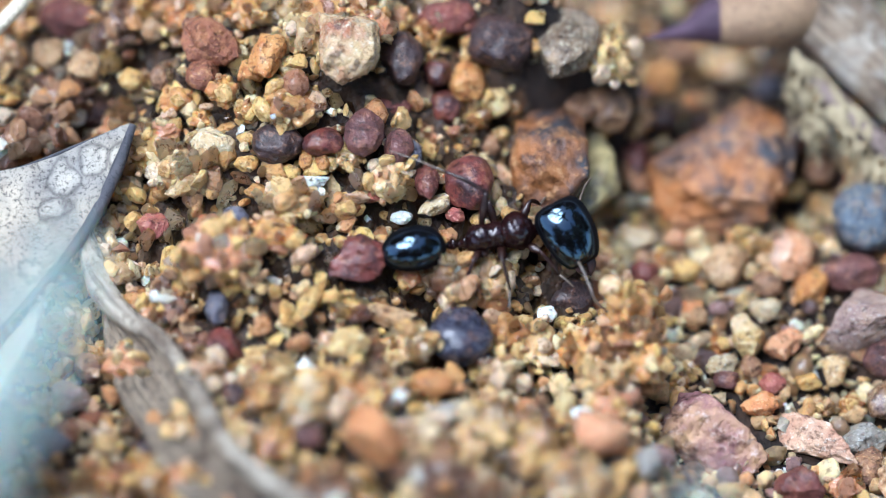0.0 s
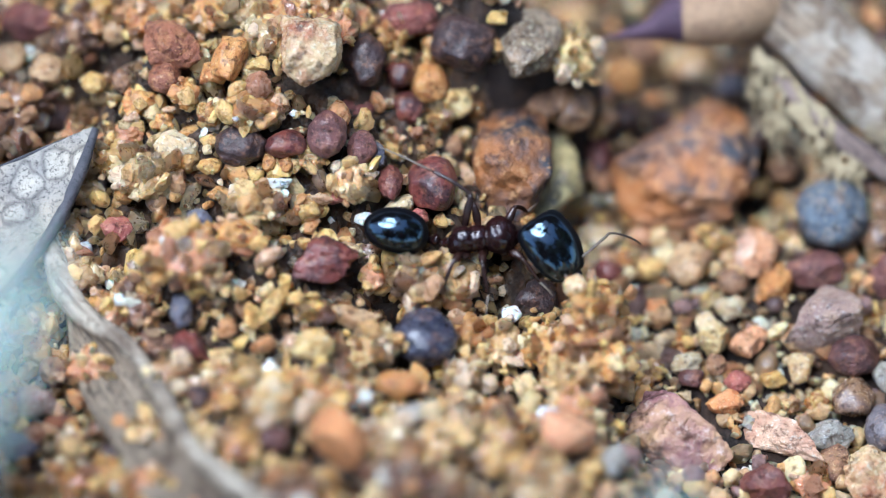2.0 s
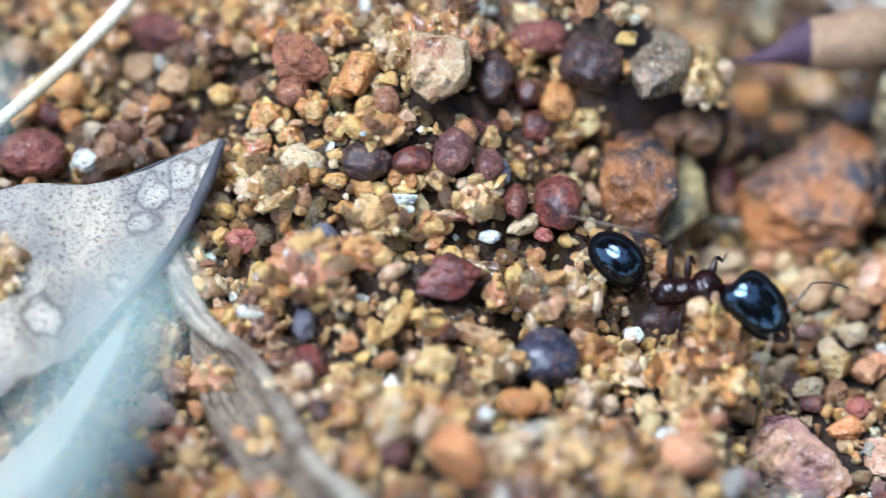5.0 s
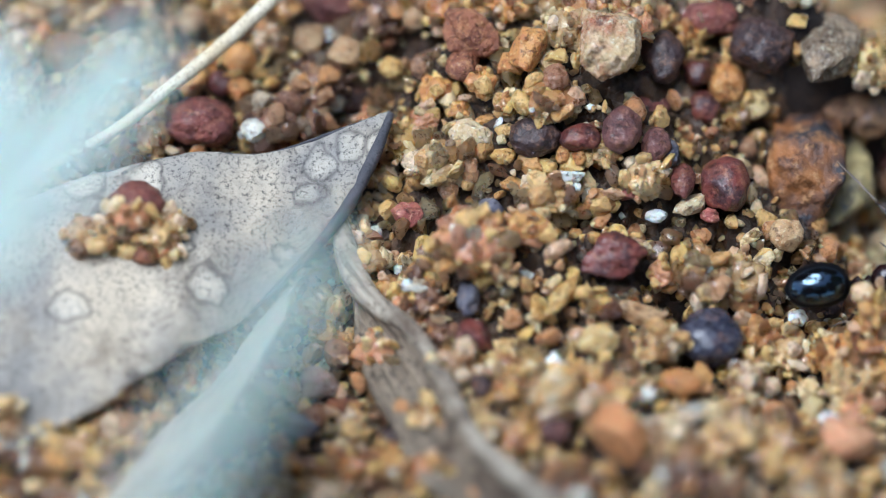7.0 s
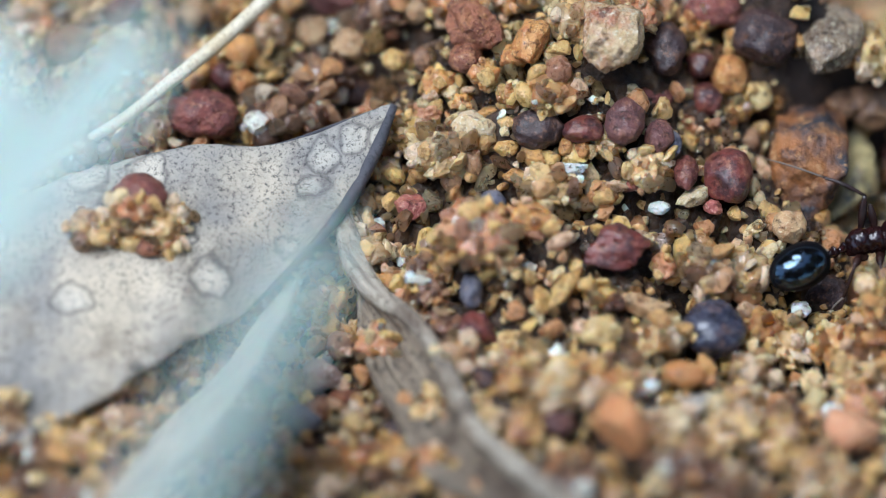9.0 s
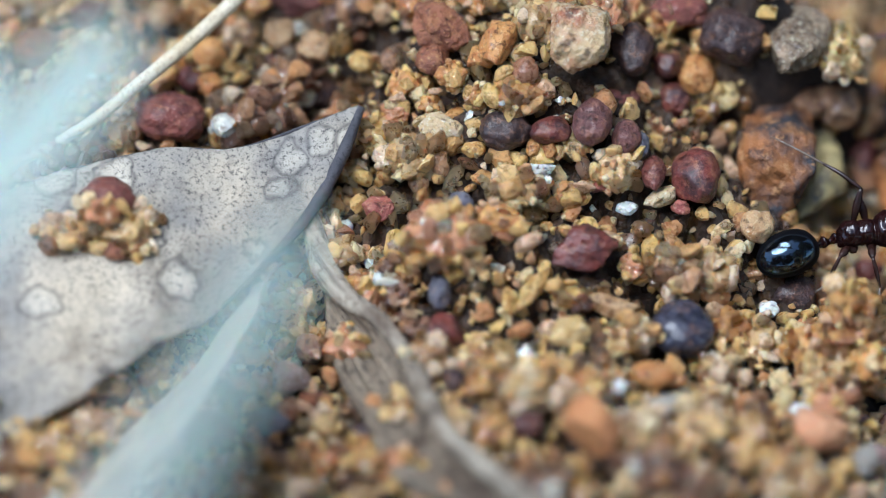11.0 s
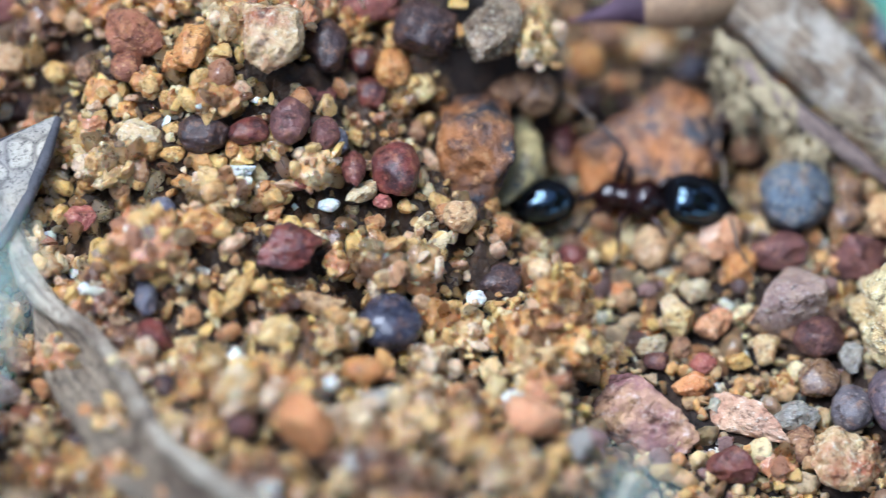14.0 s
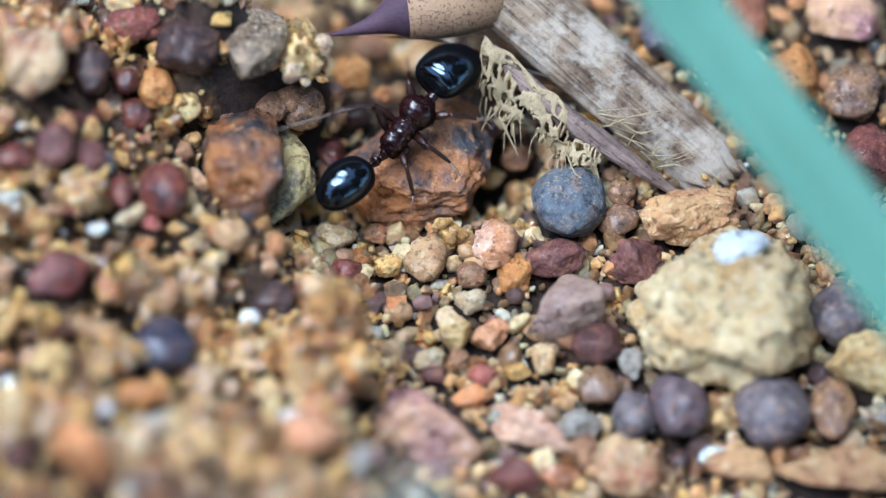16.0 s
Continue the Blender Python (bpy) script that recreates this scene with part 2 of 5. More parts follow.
def height(x, y):
    """The lie of the land in millimetres: a sandy mound, and a hollow beside it."""
    edge = 2.9 - 0.3 * max(-8.0, min(9.0, y))
    far = step(60, 25, math.hypot(x, y))
    h = 3.0 * bump(x, y, -4.5, 5.6, 4.6, 3.0) + 1.0 * bump(x, y, -3.0, -8.0, 4.0, 3.0)
    h += 0.5 * bump(x, y, -15.0, 4.0, 5.0, 4.0) - 1.6 * bump(x, y, -13.0, -3.5, 3.5, 4.0)
    h -= 3.1 * step(-0.8, 2.0, x - edge)
    h += 0.18 * max(-9.0, min(10.0, y)) * step(2.5, 7.5, x - edge)
    h -= 3.6 * bump(x, y, 6.8, 9.4, 2.8, 1.9)
    h += 1.3 * bump(x, y, -7.5, -1.2, 2.0, 1.3) - 1.4 * bump(x, y, 1.3, -3.6, 2.6, 2.0)
    h -= 1.5 * bump(x, y, 4.3, 5.4, 1.4, 2.2)
    h -= 2.4 * bump(x, y, 9.5, 4.9, 1.1, 1.4)
    h += 3.6 * bump(x, y, 2.4, 8.0, 2.2, 1.8)
    h -= 1.1 * bump(x, y, 1.6, 3.4, 1.3, 1.5) + 0.6 * bump(x, y, 2.6, -1.4, 1.0, 1.0)
    h += 2.3 * bump(x, y, 2.6, 6.6, 1.3, 1.2) + 2.0 * bump(x, y, 4.0, 6.6, 0.7, 0.8)
    h -= 1.5 * bump(x, y, -0.6, 5.2, 1.7, 1.5)
    h -= 1.6 * bump(x, y, -11.6, 4.2, 0.8, 0.7)
    h -= 0.5 * bump(x, y, -16.5, -0.8, 3.2, 2.0)
    return h * far


def on_mound(x, y):
    return 1 - step(-0.8, 1.2, x - (2.9 - 0.3 * max(-8.0, min(9.0, y))))


def rough(x, y):
    """Small hummocks on top of that; on the mound a crust of fused grains with pits in it."""
    h = 0.42 * noise.fractal((x * 0.55, y * 0.55, 3), 0.9, 2.1, 4) - 0.2
    k = on_mound(x, y)
    if k > 0.02:
        warp = noise.noise((x * 1.7, y * 1.7, 5))
        small = noise.voronoi((x * 2.9 + warp * 0.5, y * 2.9 - warp * 0.4, warp * 2))[0][0]
        large = noise.voronoi((x * 1.15 + warp * 0.3, y * 1.15, 4 + warp))[0][0]
        pit = step(0.1, 0.55, noise.fractal((x * 0.95, y * 0.95, 9), 0.8, 2.2, 3))
        h += k * (0.2 - 0.26 * small ** 2 - 0.6 * large ** 2 - 1.0 * pit)
    return h


def mesh_from(name, verts, faces, material, smooth=True):
    me = bpy.data.meshes.new(name)
    verts, faces = np.asarray(verts, dtype=np.float32), np.asarray(faces, dtype=np.int32)
    k = faces.shape[1]
    me.vertices.add(len(verts))
    me.vertices.foreach_set("co", verts.ravel())
    me.loops.add(faces.size)
    me.loops.foreach_set("vertex_index", faces.ravel())
    me.polygons.add(len(faces))
    me.polygons.foreach_set("loop_start", np.arange(0, faces.size, k, dtype=np.int32))
    me.polygons.foreach_set("use_smooth", np.full(len(faces), smooth))
    me.materials.append(material)
    me.update(calc_edges=True)
    me.validate()
    return me


def spread(low, high, pitch, reach):
    """Stations along one axis: close together in the middle, ever wider outwards."""
    mid = np.arange(low, high, pitch)
    out = pitch * np.cumsum(1.25 ** np.arange(1, 70))
    out = out[out < reach]
    return np.concatenate(((low - out)[::-1], mid, high + out))


def build_ground():
    xs, ys = spread(-27, 26, 0.11, 40000), spread(-13, 17, 0.11, 40000)
    verts = []
    for y in ys:
        for x in xs:
            h = height(x, y)
            if abs(x) < 40 and abs(y) < 40:
                h += rough(x, y)
            verts.append((x * MM, y * MM, h * MM))
    nx, ny = len(xs), len(ys)
    i = np.arange(nx * ny).reshape(ny, nx)
    faces = np.stack((i[:-1, :-1], i[:-1, 1:], i[1:, 1:], i[1:, :-1]), -1).reshape(-1, 4)
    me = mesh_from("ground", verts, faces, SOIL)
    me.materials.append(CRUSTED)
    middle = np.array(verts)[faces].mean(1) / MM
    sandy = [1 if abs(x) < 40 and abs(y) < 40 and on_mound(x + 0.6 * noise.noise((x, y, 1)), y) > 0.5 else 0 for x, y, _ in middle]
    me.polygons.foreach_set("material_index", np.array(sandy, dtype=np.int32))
    tagged(new("ground", me), "brown clayey soil under loose sand and gravel, darkened as gap shade", "ground", kind="structure")


build_ground()


# ---- stones ----
BALLS = {}


def ball(level):
    if level not in BALLS:
        bm = bmesh.new()
        bmesh.ops.create_icosphere(bm, subdivisions=level, radius=1)
        BALLS[level] = (np.array([v.co[:] for v in bm.verts]), np.array([[v.index for v in f.verts] for f in bm.faces]))
        bm.free()
    return BALLS[level]


def lumps(v, freq, depth, offset, octaves=2):
    """Push points in and out along their radius by a fractal noise."""
    k = np.array([noise.fractal(Vector(p * freq) + offset, 1.0, 2.0, octaves) for p in v])
    return v * (1 + depth * k)[:, None]


def facet(v, rng, count, low, high):
    for _ in range(count):
        d = rng.normal(size=3)
        d /= np.linalg.norm(d)
        over = v @ d - rng.uniform(low, high)
        v = v - np.outer(np.maximum(over, 0) * 0.93, d)
    return v


def stone_points(style, seed, level):
    """A unit stone. r: water-worn; l: lumpy; a: broken; b: big and broken, with a rough skin."""
    rng = np.random.default_rng(seed)
    off = Vector(rng.uniform(-50, 50, 3))
    v = ball(level)[0].copy()
    if style == "r":
        v = lumps(v, 0.9, 0.16, off)
        v = lumps(v, 4.0, 0.03, off)
    elif style == "q":
        v = facet(v, rng, 5, 0.72, 0.9)
        v = lumps(v, 1.1, 0.17, off)
        v = lumps(v, 5.0, 0.022, off, 3)
    elif style == "l":
        v = lumps(v, 1.3, 0.18, off)
        v = lumps(v, 5.0, 0.035, off, 3)
    elif style == "B":
        v = facet(v, rng, 7, 0.62, 0.85)
        v = lumps(v, 1.2, 0.16, off)
        near = np.array([noise.voronoi(Vector(p * 2.6) + off)[0][0] for p in v])
        v = v * (1.06 - 0.22 * near ** 2)[:, None]
        v = lumps(v, 5.0, 0.05, off, 4)
        v = lumps(v, 16.0, 0.014, off, 3)
    elif style == "a":
        v = facet(v, rng, 11, 0.55, 0.85)
        v = lumps(v, 1.6, 0.15, off)
        v = lumps(v, 6.0, 0.07, off)
    else:
        v = facet(v, rng, 10, 0.46, 0.78)
        v = lumps(v, 1.4, 0.1, off)
        v = lumps(v, 4.0, 0.08, off, 4)
        v = lumps(v, 14.0, 0.022, off, 3)
    span = (v.max(0) - v.min(0)) / 2
    return (v - (v.max(0) + v.min(0)) / 2) / span


def crystal_points(seed, level):
    """A unit chip with flat faces."""
    rng = np.random.default_rng(seed)
    v = facet(ball(level)[0].copy(), rng, 9, 0.38, 0.72)
    v = v * rng.uniform(0.75, 1.25, 3)
    off = Vector(rng.uniform(-50, 50, 3))
    return lumps(lumps(v, 1.8, 0.2, off), 4.5, 0.09, off, 3)


NAMES = {"q": ("pebble", "worn uneven"), "r": ("pebble", "rounded"), "l": ("pebble", "lumpy"), "a": ("stone", "broken"), "b": ("rock", "rough broken"), "B": ("rock", "large rough pitted")}
COUNT = [0]
FOOT = []


def stone(style, key, x, y, z, a, b, c, turn=0.0, where="lying in the sand"):
    """One stone: centre and half sizes in millimetres, turned about the upright by so many degrees."""
    COUNT[0] += 1
    words, material = STONE[key]
    if style == "r" and "ball" not in key and key not in ("pebble", "clear", "blueball"):
        style = "q"
    level = {"b": 6 if a > 1.4 else 5, "B": 6}.get(style, 5 if a > 0.85 else 4)
    if z - height(x, y) < 1.4:
        FOOT.append((x, y, a, b))
    v = stone_points(style, 100 + COUNT[0], level) * (a * MM, b * MM, c * MM)
    name, shape = NAMES[style]
    ob = new(name, mesh_from(name, v, ball(level)[1], material))
    ob.matrix_world = pose(x * MM, y * MM, z * MM, 0, 0, turn)
    return tagged(ob, f"{shape} {words} {name} {where}", "stone", "stones on the ground")


GRAIN_SHAPES = [crystal_points(900 + k, 3) for k in range(18)] + [stone_points("a", 930 + k, 3) for k in range(8)] + [stone_points("l", 950 + k, 3) for k in range(8)]
CRUMBS = [crystal_points(980 + k, 2) for k in range(24)]


def grain_mesh(name, places, material, shapes, faces, rng, smooth=True):
    """Many grains in one mesh. places: rows of x, y, z, size in millimetres."""
    n, k = len(places), len(shapes[0])
    verts, index = np.zeros((n * k, 3), dtype=np.float32), np.zeros((n * len(faces), 3), dtype=np.int32)
    for i, (x, y, z, s) in enumerate(places):
        q = rng.normal(size=(3, 3))
        q, _ = np.linalg.qr(q)
        if np.linalg.det(q) < 0:
            q[:, 0] = -q[:, 0]
        p = shapes[rng.integers(len(shapes))] * rng.uniform(0.6, 1.3, 3) * s * 0.5
        verts[i * k:(i + 1) * k] = (p @ q.T + (x, y, z)) * MM
        index[i * len(faces):(i + 1) * len(faces)] = faces + i * k
    return mesh_from(name, verts, index, material, smooth)


QUARTZ = grains_material("quartz_grain", [
    (0.0, rgb(220, 174, 112)), (0.25, rgb(208, 154, 92)), (0.45, rgb(224, 190, 142)), (0.65, rgb(214, 162, 98)),
    (0.80, rgb(186, 134, 92)), (0.90, rgb(222, 184, 148)), (0.985, rgb(238, 228, 208))], 0.28, 0.6, 0.06)
HONEY = grains_material("honey_grain", [
    (0.0, rgb(216, 166, 98)), (0.25, rgb(204, 146, 82)), (0.45, rgb(226, 188, 134)), (0.62, rgb(196, 134, 84)),
    (0.76, rgb(222, 174, 98)), (0.86, rgb(212, 164, 126)), (0.95, rgb(162, 106, 74)), (0.985, rgb(240, 230, 210))], 0.28, 0.6, 0.06)
UMBER = grains_material("umber_grain", [
    (0.0, rgb(160, 112, 74)), (0.22, rgb(132, 86, 60)), (0.42, rgb(176, 134, 94)), (0.60, rgb(112, 76, 62)),
    (0.74, rgb(182, 154, 124)), (0.86, rgb(190, 128, 70)), (0.95, rgb(222, 208, 188))], 0.32, 0.5)
CRUST = {"amber": HONEY, "yellow": HONEY, "ochre": HONEY, "salmon": HONEY, "brown": UMBER, "tan": QUARTZ}
GRIT = grains_material("gravel_grain", [
    (0.0, rgb(228, 186, 132)), (0.16, rgb(206, 158, 108)), (0.30, rgb(230, 198, 146)), (0.42, rgb(190, 142, 106)), (0.54, rgb(216, 196, 166)),
    (0.62, rgb(224, 164, 98)), (0.71, rgb(198, 162, 122)), (0.78, rgb(146, 108, 100)), (0.86, rgb(216, 150, 94)), (0.97, rgb(240, 226, 202))], 0.36, 0.5, 0.06)


def clump(key, x, y, z, a, b, c, turn=0.0):
    """A crumb of cemented sand: fused grains in one uneven lump, with a few loose ones stuck on."""
    COUNT[0] += 1
    words = STONE[key][0]
    FOOT.append((x, y, a * 0.8, b * 0.8))
    rng = np.random.default_rng(3000 + COUNT[0])
    off = Vector(rng.uniform(-50, 50, 3))
    level = 4
    v = lumps(ball(level)[0].copy(), 1.3, 0.45, off, 3)
    mean = (a * b * c) ** (1 / 3)
    cell = mean / 0.26
    near = np.array([noise.voronoi(Vector(p * cell) + off)[0][0] for p in v])
    v = v * (1.05 - (0.34 / cell ** 0.7) * near ** 2)[:, None]
    span = np.percentile(np.abs(v), 96, axis=0)
    v = v / span
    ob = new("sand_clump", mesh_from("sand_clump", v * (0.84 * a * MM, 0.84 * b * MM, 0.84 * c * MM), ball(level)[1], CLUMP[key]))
    ob.matrix_world = pose(x * MM, y * MM, z * MM, 0, 0, turn)
    taken = []
    sizes = np.sort(rng.uniform(0, 1, int(14 + 78 * mean ** 1.8)))[::-1] ** 1.9 * min(0.56, mean) + 0.25
    for size in sizes:
        for _ in range(5):
            p = v[rng.integers(len(v))] * (a, b, c) * rng.uniform(0.76, 0.98)
            if all((p[0] - q[0]) ** 2 + (p[1] - q[1]) ** 2 + (p[2] - q[2]) ** 2 > (0.36 * (size + q[3])) ** 2 for q in taken):
                taken.append((*p, size))
                break
    part = new("crust", grain_mesh("crust", taken, CRUST.get(key, QUARTZ), *((GRAIN_SHAPES, ball(3)[1]) if a > 0.9 else (CRUMBS, ball(2)[1])), rng, False))
    part.parent = ob
    tagged(part, "loose glassy sand grains stuck on the clump", kind="stuff")
    return tagged(ob, f"crumbly {words} clump of cemented sand grains", "sand clump", "stones on the ground")


stone("a", "redpurple", -12.45, 7.64, 1.10, 0.92, 0.68, 0.50)
stone("r", "tan", -9.96, 6.65, 1.73, 0.34, 0.42, 0.27)
stone("a", "rust", -8.14, 5.53, 2.70, 0.92, 0.82, 0.60)
stone("r", "yellow", -10.53, 5.09, 1.29, 0.38, 0.36, 0.27)
stone("r", "brown", -9.67, 4.84, 1.78, 0.29, 0.43, 0.23)
stone("r", "tan", -11.98, 5.70, 1.17, 0.50, 0.55, 0.40)
clump("brown", -12.74, 4.69, 0.69, 0.89, 1.03, 0.71)
clump("brown", -12.97, 3.48, 0.50, 0.66, 0.61, 0.45)
stone("a", "ochre", -6.44, 4.73, 3.13, 0.57, 0.86, 0.46)
stone("a", "ochre", -6.92, 4.49, 2.63, 0.42, 0.36, 0.27)
clump("pale", -5.27, 5.41, 3.28, 0.80, 0.76, 0.56)
stone("b", "pinkwhite", -4.01, 4.68, 3.43, 0.94, 1.19, 0.80)
clump("salmon", -3.26, 5.83, 3.13, 0.56, 0.61, 0.45)
clump("amber", -4.78, 6.22, 3.18, 0.85, 0.61, 0.45)
stone("a", "yellow", -5.60, 4.41, 3.23, 0.38, 0.27, 0.20)
stone("r", "plum", -2.46, 5.35, 2.18, 0.67, 0.95, 0.54)
clump("amber", -7.79, 4.04, 2.31, 0.52, 0.56, 0.41)
clump("amber", -5.77, 3.38, 2.51, 1.03, 0.82, 0.60)
clump("amber", -7.03, 3.38, 2.08, 0.38, 0.41, 0.30)
stone("l", "plum", -6.10, 2.36, 1.91, 0.80, 0.64, 0.47)
stone("r", "maroon", -4.76, 2.43, 1.96, 0.63, 0.45, 0.34)
stone("l", "purple", -3.54, 2.64, 2.10, 0.60, 0.80, 0.48)
stone("l", "purple", -2.50, 2.44, 1.75, 0.46, 0.61, 0.37)
stone("r", "slate", -2.05, 2.32, 1.55, 0.23, 0.44, 0.19)
stone("l", "redpurple", -1.66, 1.58, 1.14, 0.38, 0.63, 0.30)
stone("r", "maroon", -0.40, 1.73, 0.92, 0.74, 0.94, 0.59)
stone("a", "cream", -8.04, 2.63, 1.55, 0.71, 0.50, 0.37, -20)
clump("yellow", -9.99, 2.68, 1.04, 0.56, 0.74, 0.45)
clump("pale", -8.79, 1.89, 1.14, 1.03, 0.92, 0.68)
clump("salmon", -9.40, 3.29, 1.35, 0.47, 0.41, 0.30)
stone("r", "yellow", -7.03, 1.99, 1.43, 0.38, 0.27, 0.20)
stone("r", "yellow", -5.77, 1.61, 1.38, 0.38, 0.36, 0.27)
stone("r", "ochre", -5.26, 2.07, 1.60, 0.22, 0.39, 0.17)
stone("r", "ochre", -4.76, 2.05, 1.58, 0.25, 0.38, 0.20)
stone("a", "white", -4.98, 1.50, 1.31, 0.42, 0.24, 0.17)
clump("pale", -4.01, 2.07, 1.60, 0.52, 0.39, 0.29)
clump("pale", -2.75, 1.54, 1.34, 0.66, 0.84, 0.53)
stone("a", "red", -3.25, 1.13, 1.05, 0.29, 0.27, 0.20)
stone("r", "ochre", -3.67, 1.01, 1.07, 0.21, 0.23, 0.17)
stone("r", "white", -2.41, 0.53, 0.74, 0.34, 0.22, 0.16)
stone("a", "cream", -1.41, 1.03, 0.76, 0.57, 0.31, 0.23, 30)
stone("a", "red", -0.82, 0.78, 0.58, 0.30, 0.25, 0.19)
clump("pale", -5.59, 0.78, 1.24, 1.03, 0.71, 0.53)
clump("amber", -4.09, 0.75, 1.00, 0.56, 0.51, 0.38)
stone("r", "red", -9.79, 0.44, 0.34, 0.50, 0.45, 0.34)
stone("r", "slate", -7.34, 0.22, 1.18, 0.42, 0.36, 0.27)
clump("salmon", -7.74, -1.20, 1.39, 1.32, 1.12, 0.83)
clump("amber", -6.08, -0.50, 1.33, 0.85, 0.61, 0.45)
stone("a", "maroon", -3.58, -0.98, 0.78, 0.99, 0.80, 0.59)
stone("r", "white", -9.63, -2.09, 0.33, 0.20, 0.22, 0.16)
stone("r", "slate", -7.82, -2.59, 0.53, 0.35, 0.60, 0.28)
stone("a", "maroon", -7.56, -3.75, 0.16, 0.60, 0.55, 0.40)
clump("brown", -9.00, -2.33, 0.16, 0.47, 0.64, 0.38)
stone("a", "yellow", -5.07, -2.45, 0.63, 0.29, 0.91, 0.23, -35)
clump("yellow", -3.99, -2.44, 0.31, 0.56, 0.41, 0.30)
stone("a", "yellow", -5.73, -2.78, 0.51, 0.25, 0.49, 0.20)
stone("a", "tan", -2.74, -2.59, 0.09, 0.87, 0.41, 0.30, -10)
stone("a", "paleyellow", -3.89, -3.79, 0.46, 0.63, 0.59, 0.44)
clump("pale", -2.32, -3.65, 0.01, 1.03, 0.51, 0.38)
stone("r", "pebble", -0.60, -2.99, -0.30, 0.97, 0.98, 0.72)
clump("pale", 0.27, -0.90, -0.15, 0.66, 0.96, 0.53)
clump("amber", 0.77, -2.47, -0.82, 0.75, 0.71, 0.53)
clump("pale", 1.61, -2.70, -1.08, 0.56, 0.98, 0.45)
stone("a", "white", 1.94, -1.80, -0.79, 0.30, 0.27, 0.20)
stone("r", "plum", 2.53, -0.70, -1.55, 0.80, 0.67, 0.50)
stone("r", "clear", 3.80, -1.85, 0.72, 0.35, 0.36, 0.30)
clump("amber", 4.39, -2.31, -0.34, 0.88, 1.25, 1.2)
clump("amber", 3.14, -3.17, -0.75, 0.86, 0.99, 0.69)
clump("pale", 3.60, -4.41, -0.41, 0.86, 0.67, 0.50)
clump("amber", 4.63, -3.63, -0.78, 0.90, 0.86, 0.8)
stone("a", "paleyellow", 2.43, -5.36, -0.42, 0.30, 0.72, 0.24, -20)
stone("a", "white", 2.95, -5.77, -0.27, 0.35, 0.27, 0.20)
stone("b", "salmon", 3.57, -6.87, 0.39, 0.82, 0.76, 0.61)
stone("b", "purplerock", 6.89, -4.52, -3.02, 1.80, 1.34, 1.07, -12)
stone("b", "salmonrock", 10.00, -4.50, -3.44, 1.49, 0.63, 0.50, -28)
stone("a", "grey", 4.89, -7.68, 0.04, 0.42, 0.59, 0.34)
stone("a", "yellow", 4.23, -8.01, 0.25, 0.39, 0.27, 0.20)
stone("a", "yellow", 7.48, -6.63, -2.96, 0.52, 0.31, 0.23)
stone("a", "redpurple", 9.47, -6.09, -3.24, 0.80, 0.68, 0.50)
clump("salmon", 10.86, -5.92, -3.78, 0.60, 0.63, 0.47)
stone("a", "grey", 11.39, -4.26, -3.61, 0.77, 0.56, 0.42)
stone("r", "brown", 11.51, -5.15, -3.79, 0.50, 0.66, 0.40)
stone("b", "pinkwhite", 12.86, -5.84, -3.61, 1.09, 1.07, 0.86)
stone("r", "purple", 12.15, -1.78, -3.08, 0.80, 0.73, 0.54)
stone("r", "brownglass", 12.13, -3.10, -3.34, 0.65, 0.69, 0.51)
stone("a", "yellow", -12.12, -2.85, -1.30, 0.44, 0.45, 0.34)
stone("r", "brown", -11.60, -3.66, -1.21, 0.44, 0.51, 0.35)
stone("a", "pinkgrey", -12.07, -4.70, -1.17, 0.60, 0.55, 0.40)
stone("a", "slate", -12.69, -6.50, -0.89, 0.70, 0.53, 0.39)
stone("a", "rust", -11.38, -5.60, -1.03, 0.52, 0.36, 0.27)
clump("tan", -11.01, -6.76, -0.63, 0.56, 0.61, 0.45)
stone("a", "grey", -9.94, -5.82, -0.63, 0.22, 0.35, 0.17)
stone("a", "rust", -10.22, -5.14, -0.82, 0.25, 0.36, 0.20)
stone("r", "plum", -9.84, -7.12, -0.34, 0.44, 0.33, 0.24)
clump("cream", -5.10, -6.50, 1.20, 0.94, 0.86, 0.63)
stone("b", "orange", -3.11, -7.68, 1.47, 0.94, 0.89, 0.71)
stone("r", "purple", -5.01, -7.51, 1.04, 0.47, 0.40, 0.30)
stone("r", "plum", -7.28, -5.53, 0.23, 0.37, 0.42, 0.30)
stone("r", "ochre", -1.40, -4.95, 0.09, 0.70, 0.45, 0.34)
stone("r", "white", -2.35, -6.08, 1.05, 0.23, 0.24, 0.17)
stone("a", "grey", -0.89, -6.18, 0.43, 0.60, 0.36, 0.27)
clump("tan", -1.55, -7.65, 1.05, 0.79, 0.71, 0.53)
clump("pale", 0.02, -7.18, 0.72, 0.86, 0.82, 0.60)
clump("yellow", 1.58, -7.54, 0.58, 0.79, 1.06, 0.63)
clump("pale", 2.90, -8.84, 0.55, 1.13, 0.77, 0.57)
clump("brown", -1.38, -9.06, 1.05, 1.13, 0.65, 0.48)
clump("salmon", -8.81, -8.59, 0.17, 1.13, 0.61, 0.45)
clump("ochre", -11.31, -8.20, -0.43, 1.13, 0.61, 0.45)
clump("amber", -4.04, -5.56, 0.76, 1.03, 0.71, 0.53)
clump("amber", -6.37, -5.36, 0.46, 0.75, 0.71, 0.53)
stone("b", "orangerock", 1.95, 3.45, 0.05, 1.25, 2.2, 0.96, 8)
stone("b", "speckle", 3.19, 3.60, -1.62, 0.92, 1.60, 0.60, 5)
stone("b", "orangerock", 7.25, 4.85, -2.46, 2.2, 2.3, 1.10, -15)
stone("a", "ochre", 5.38, 7.79, -2.11, 0.60, 0.64, 0.47)
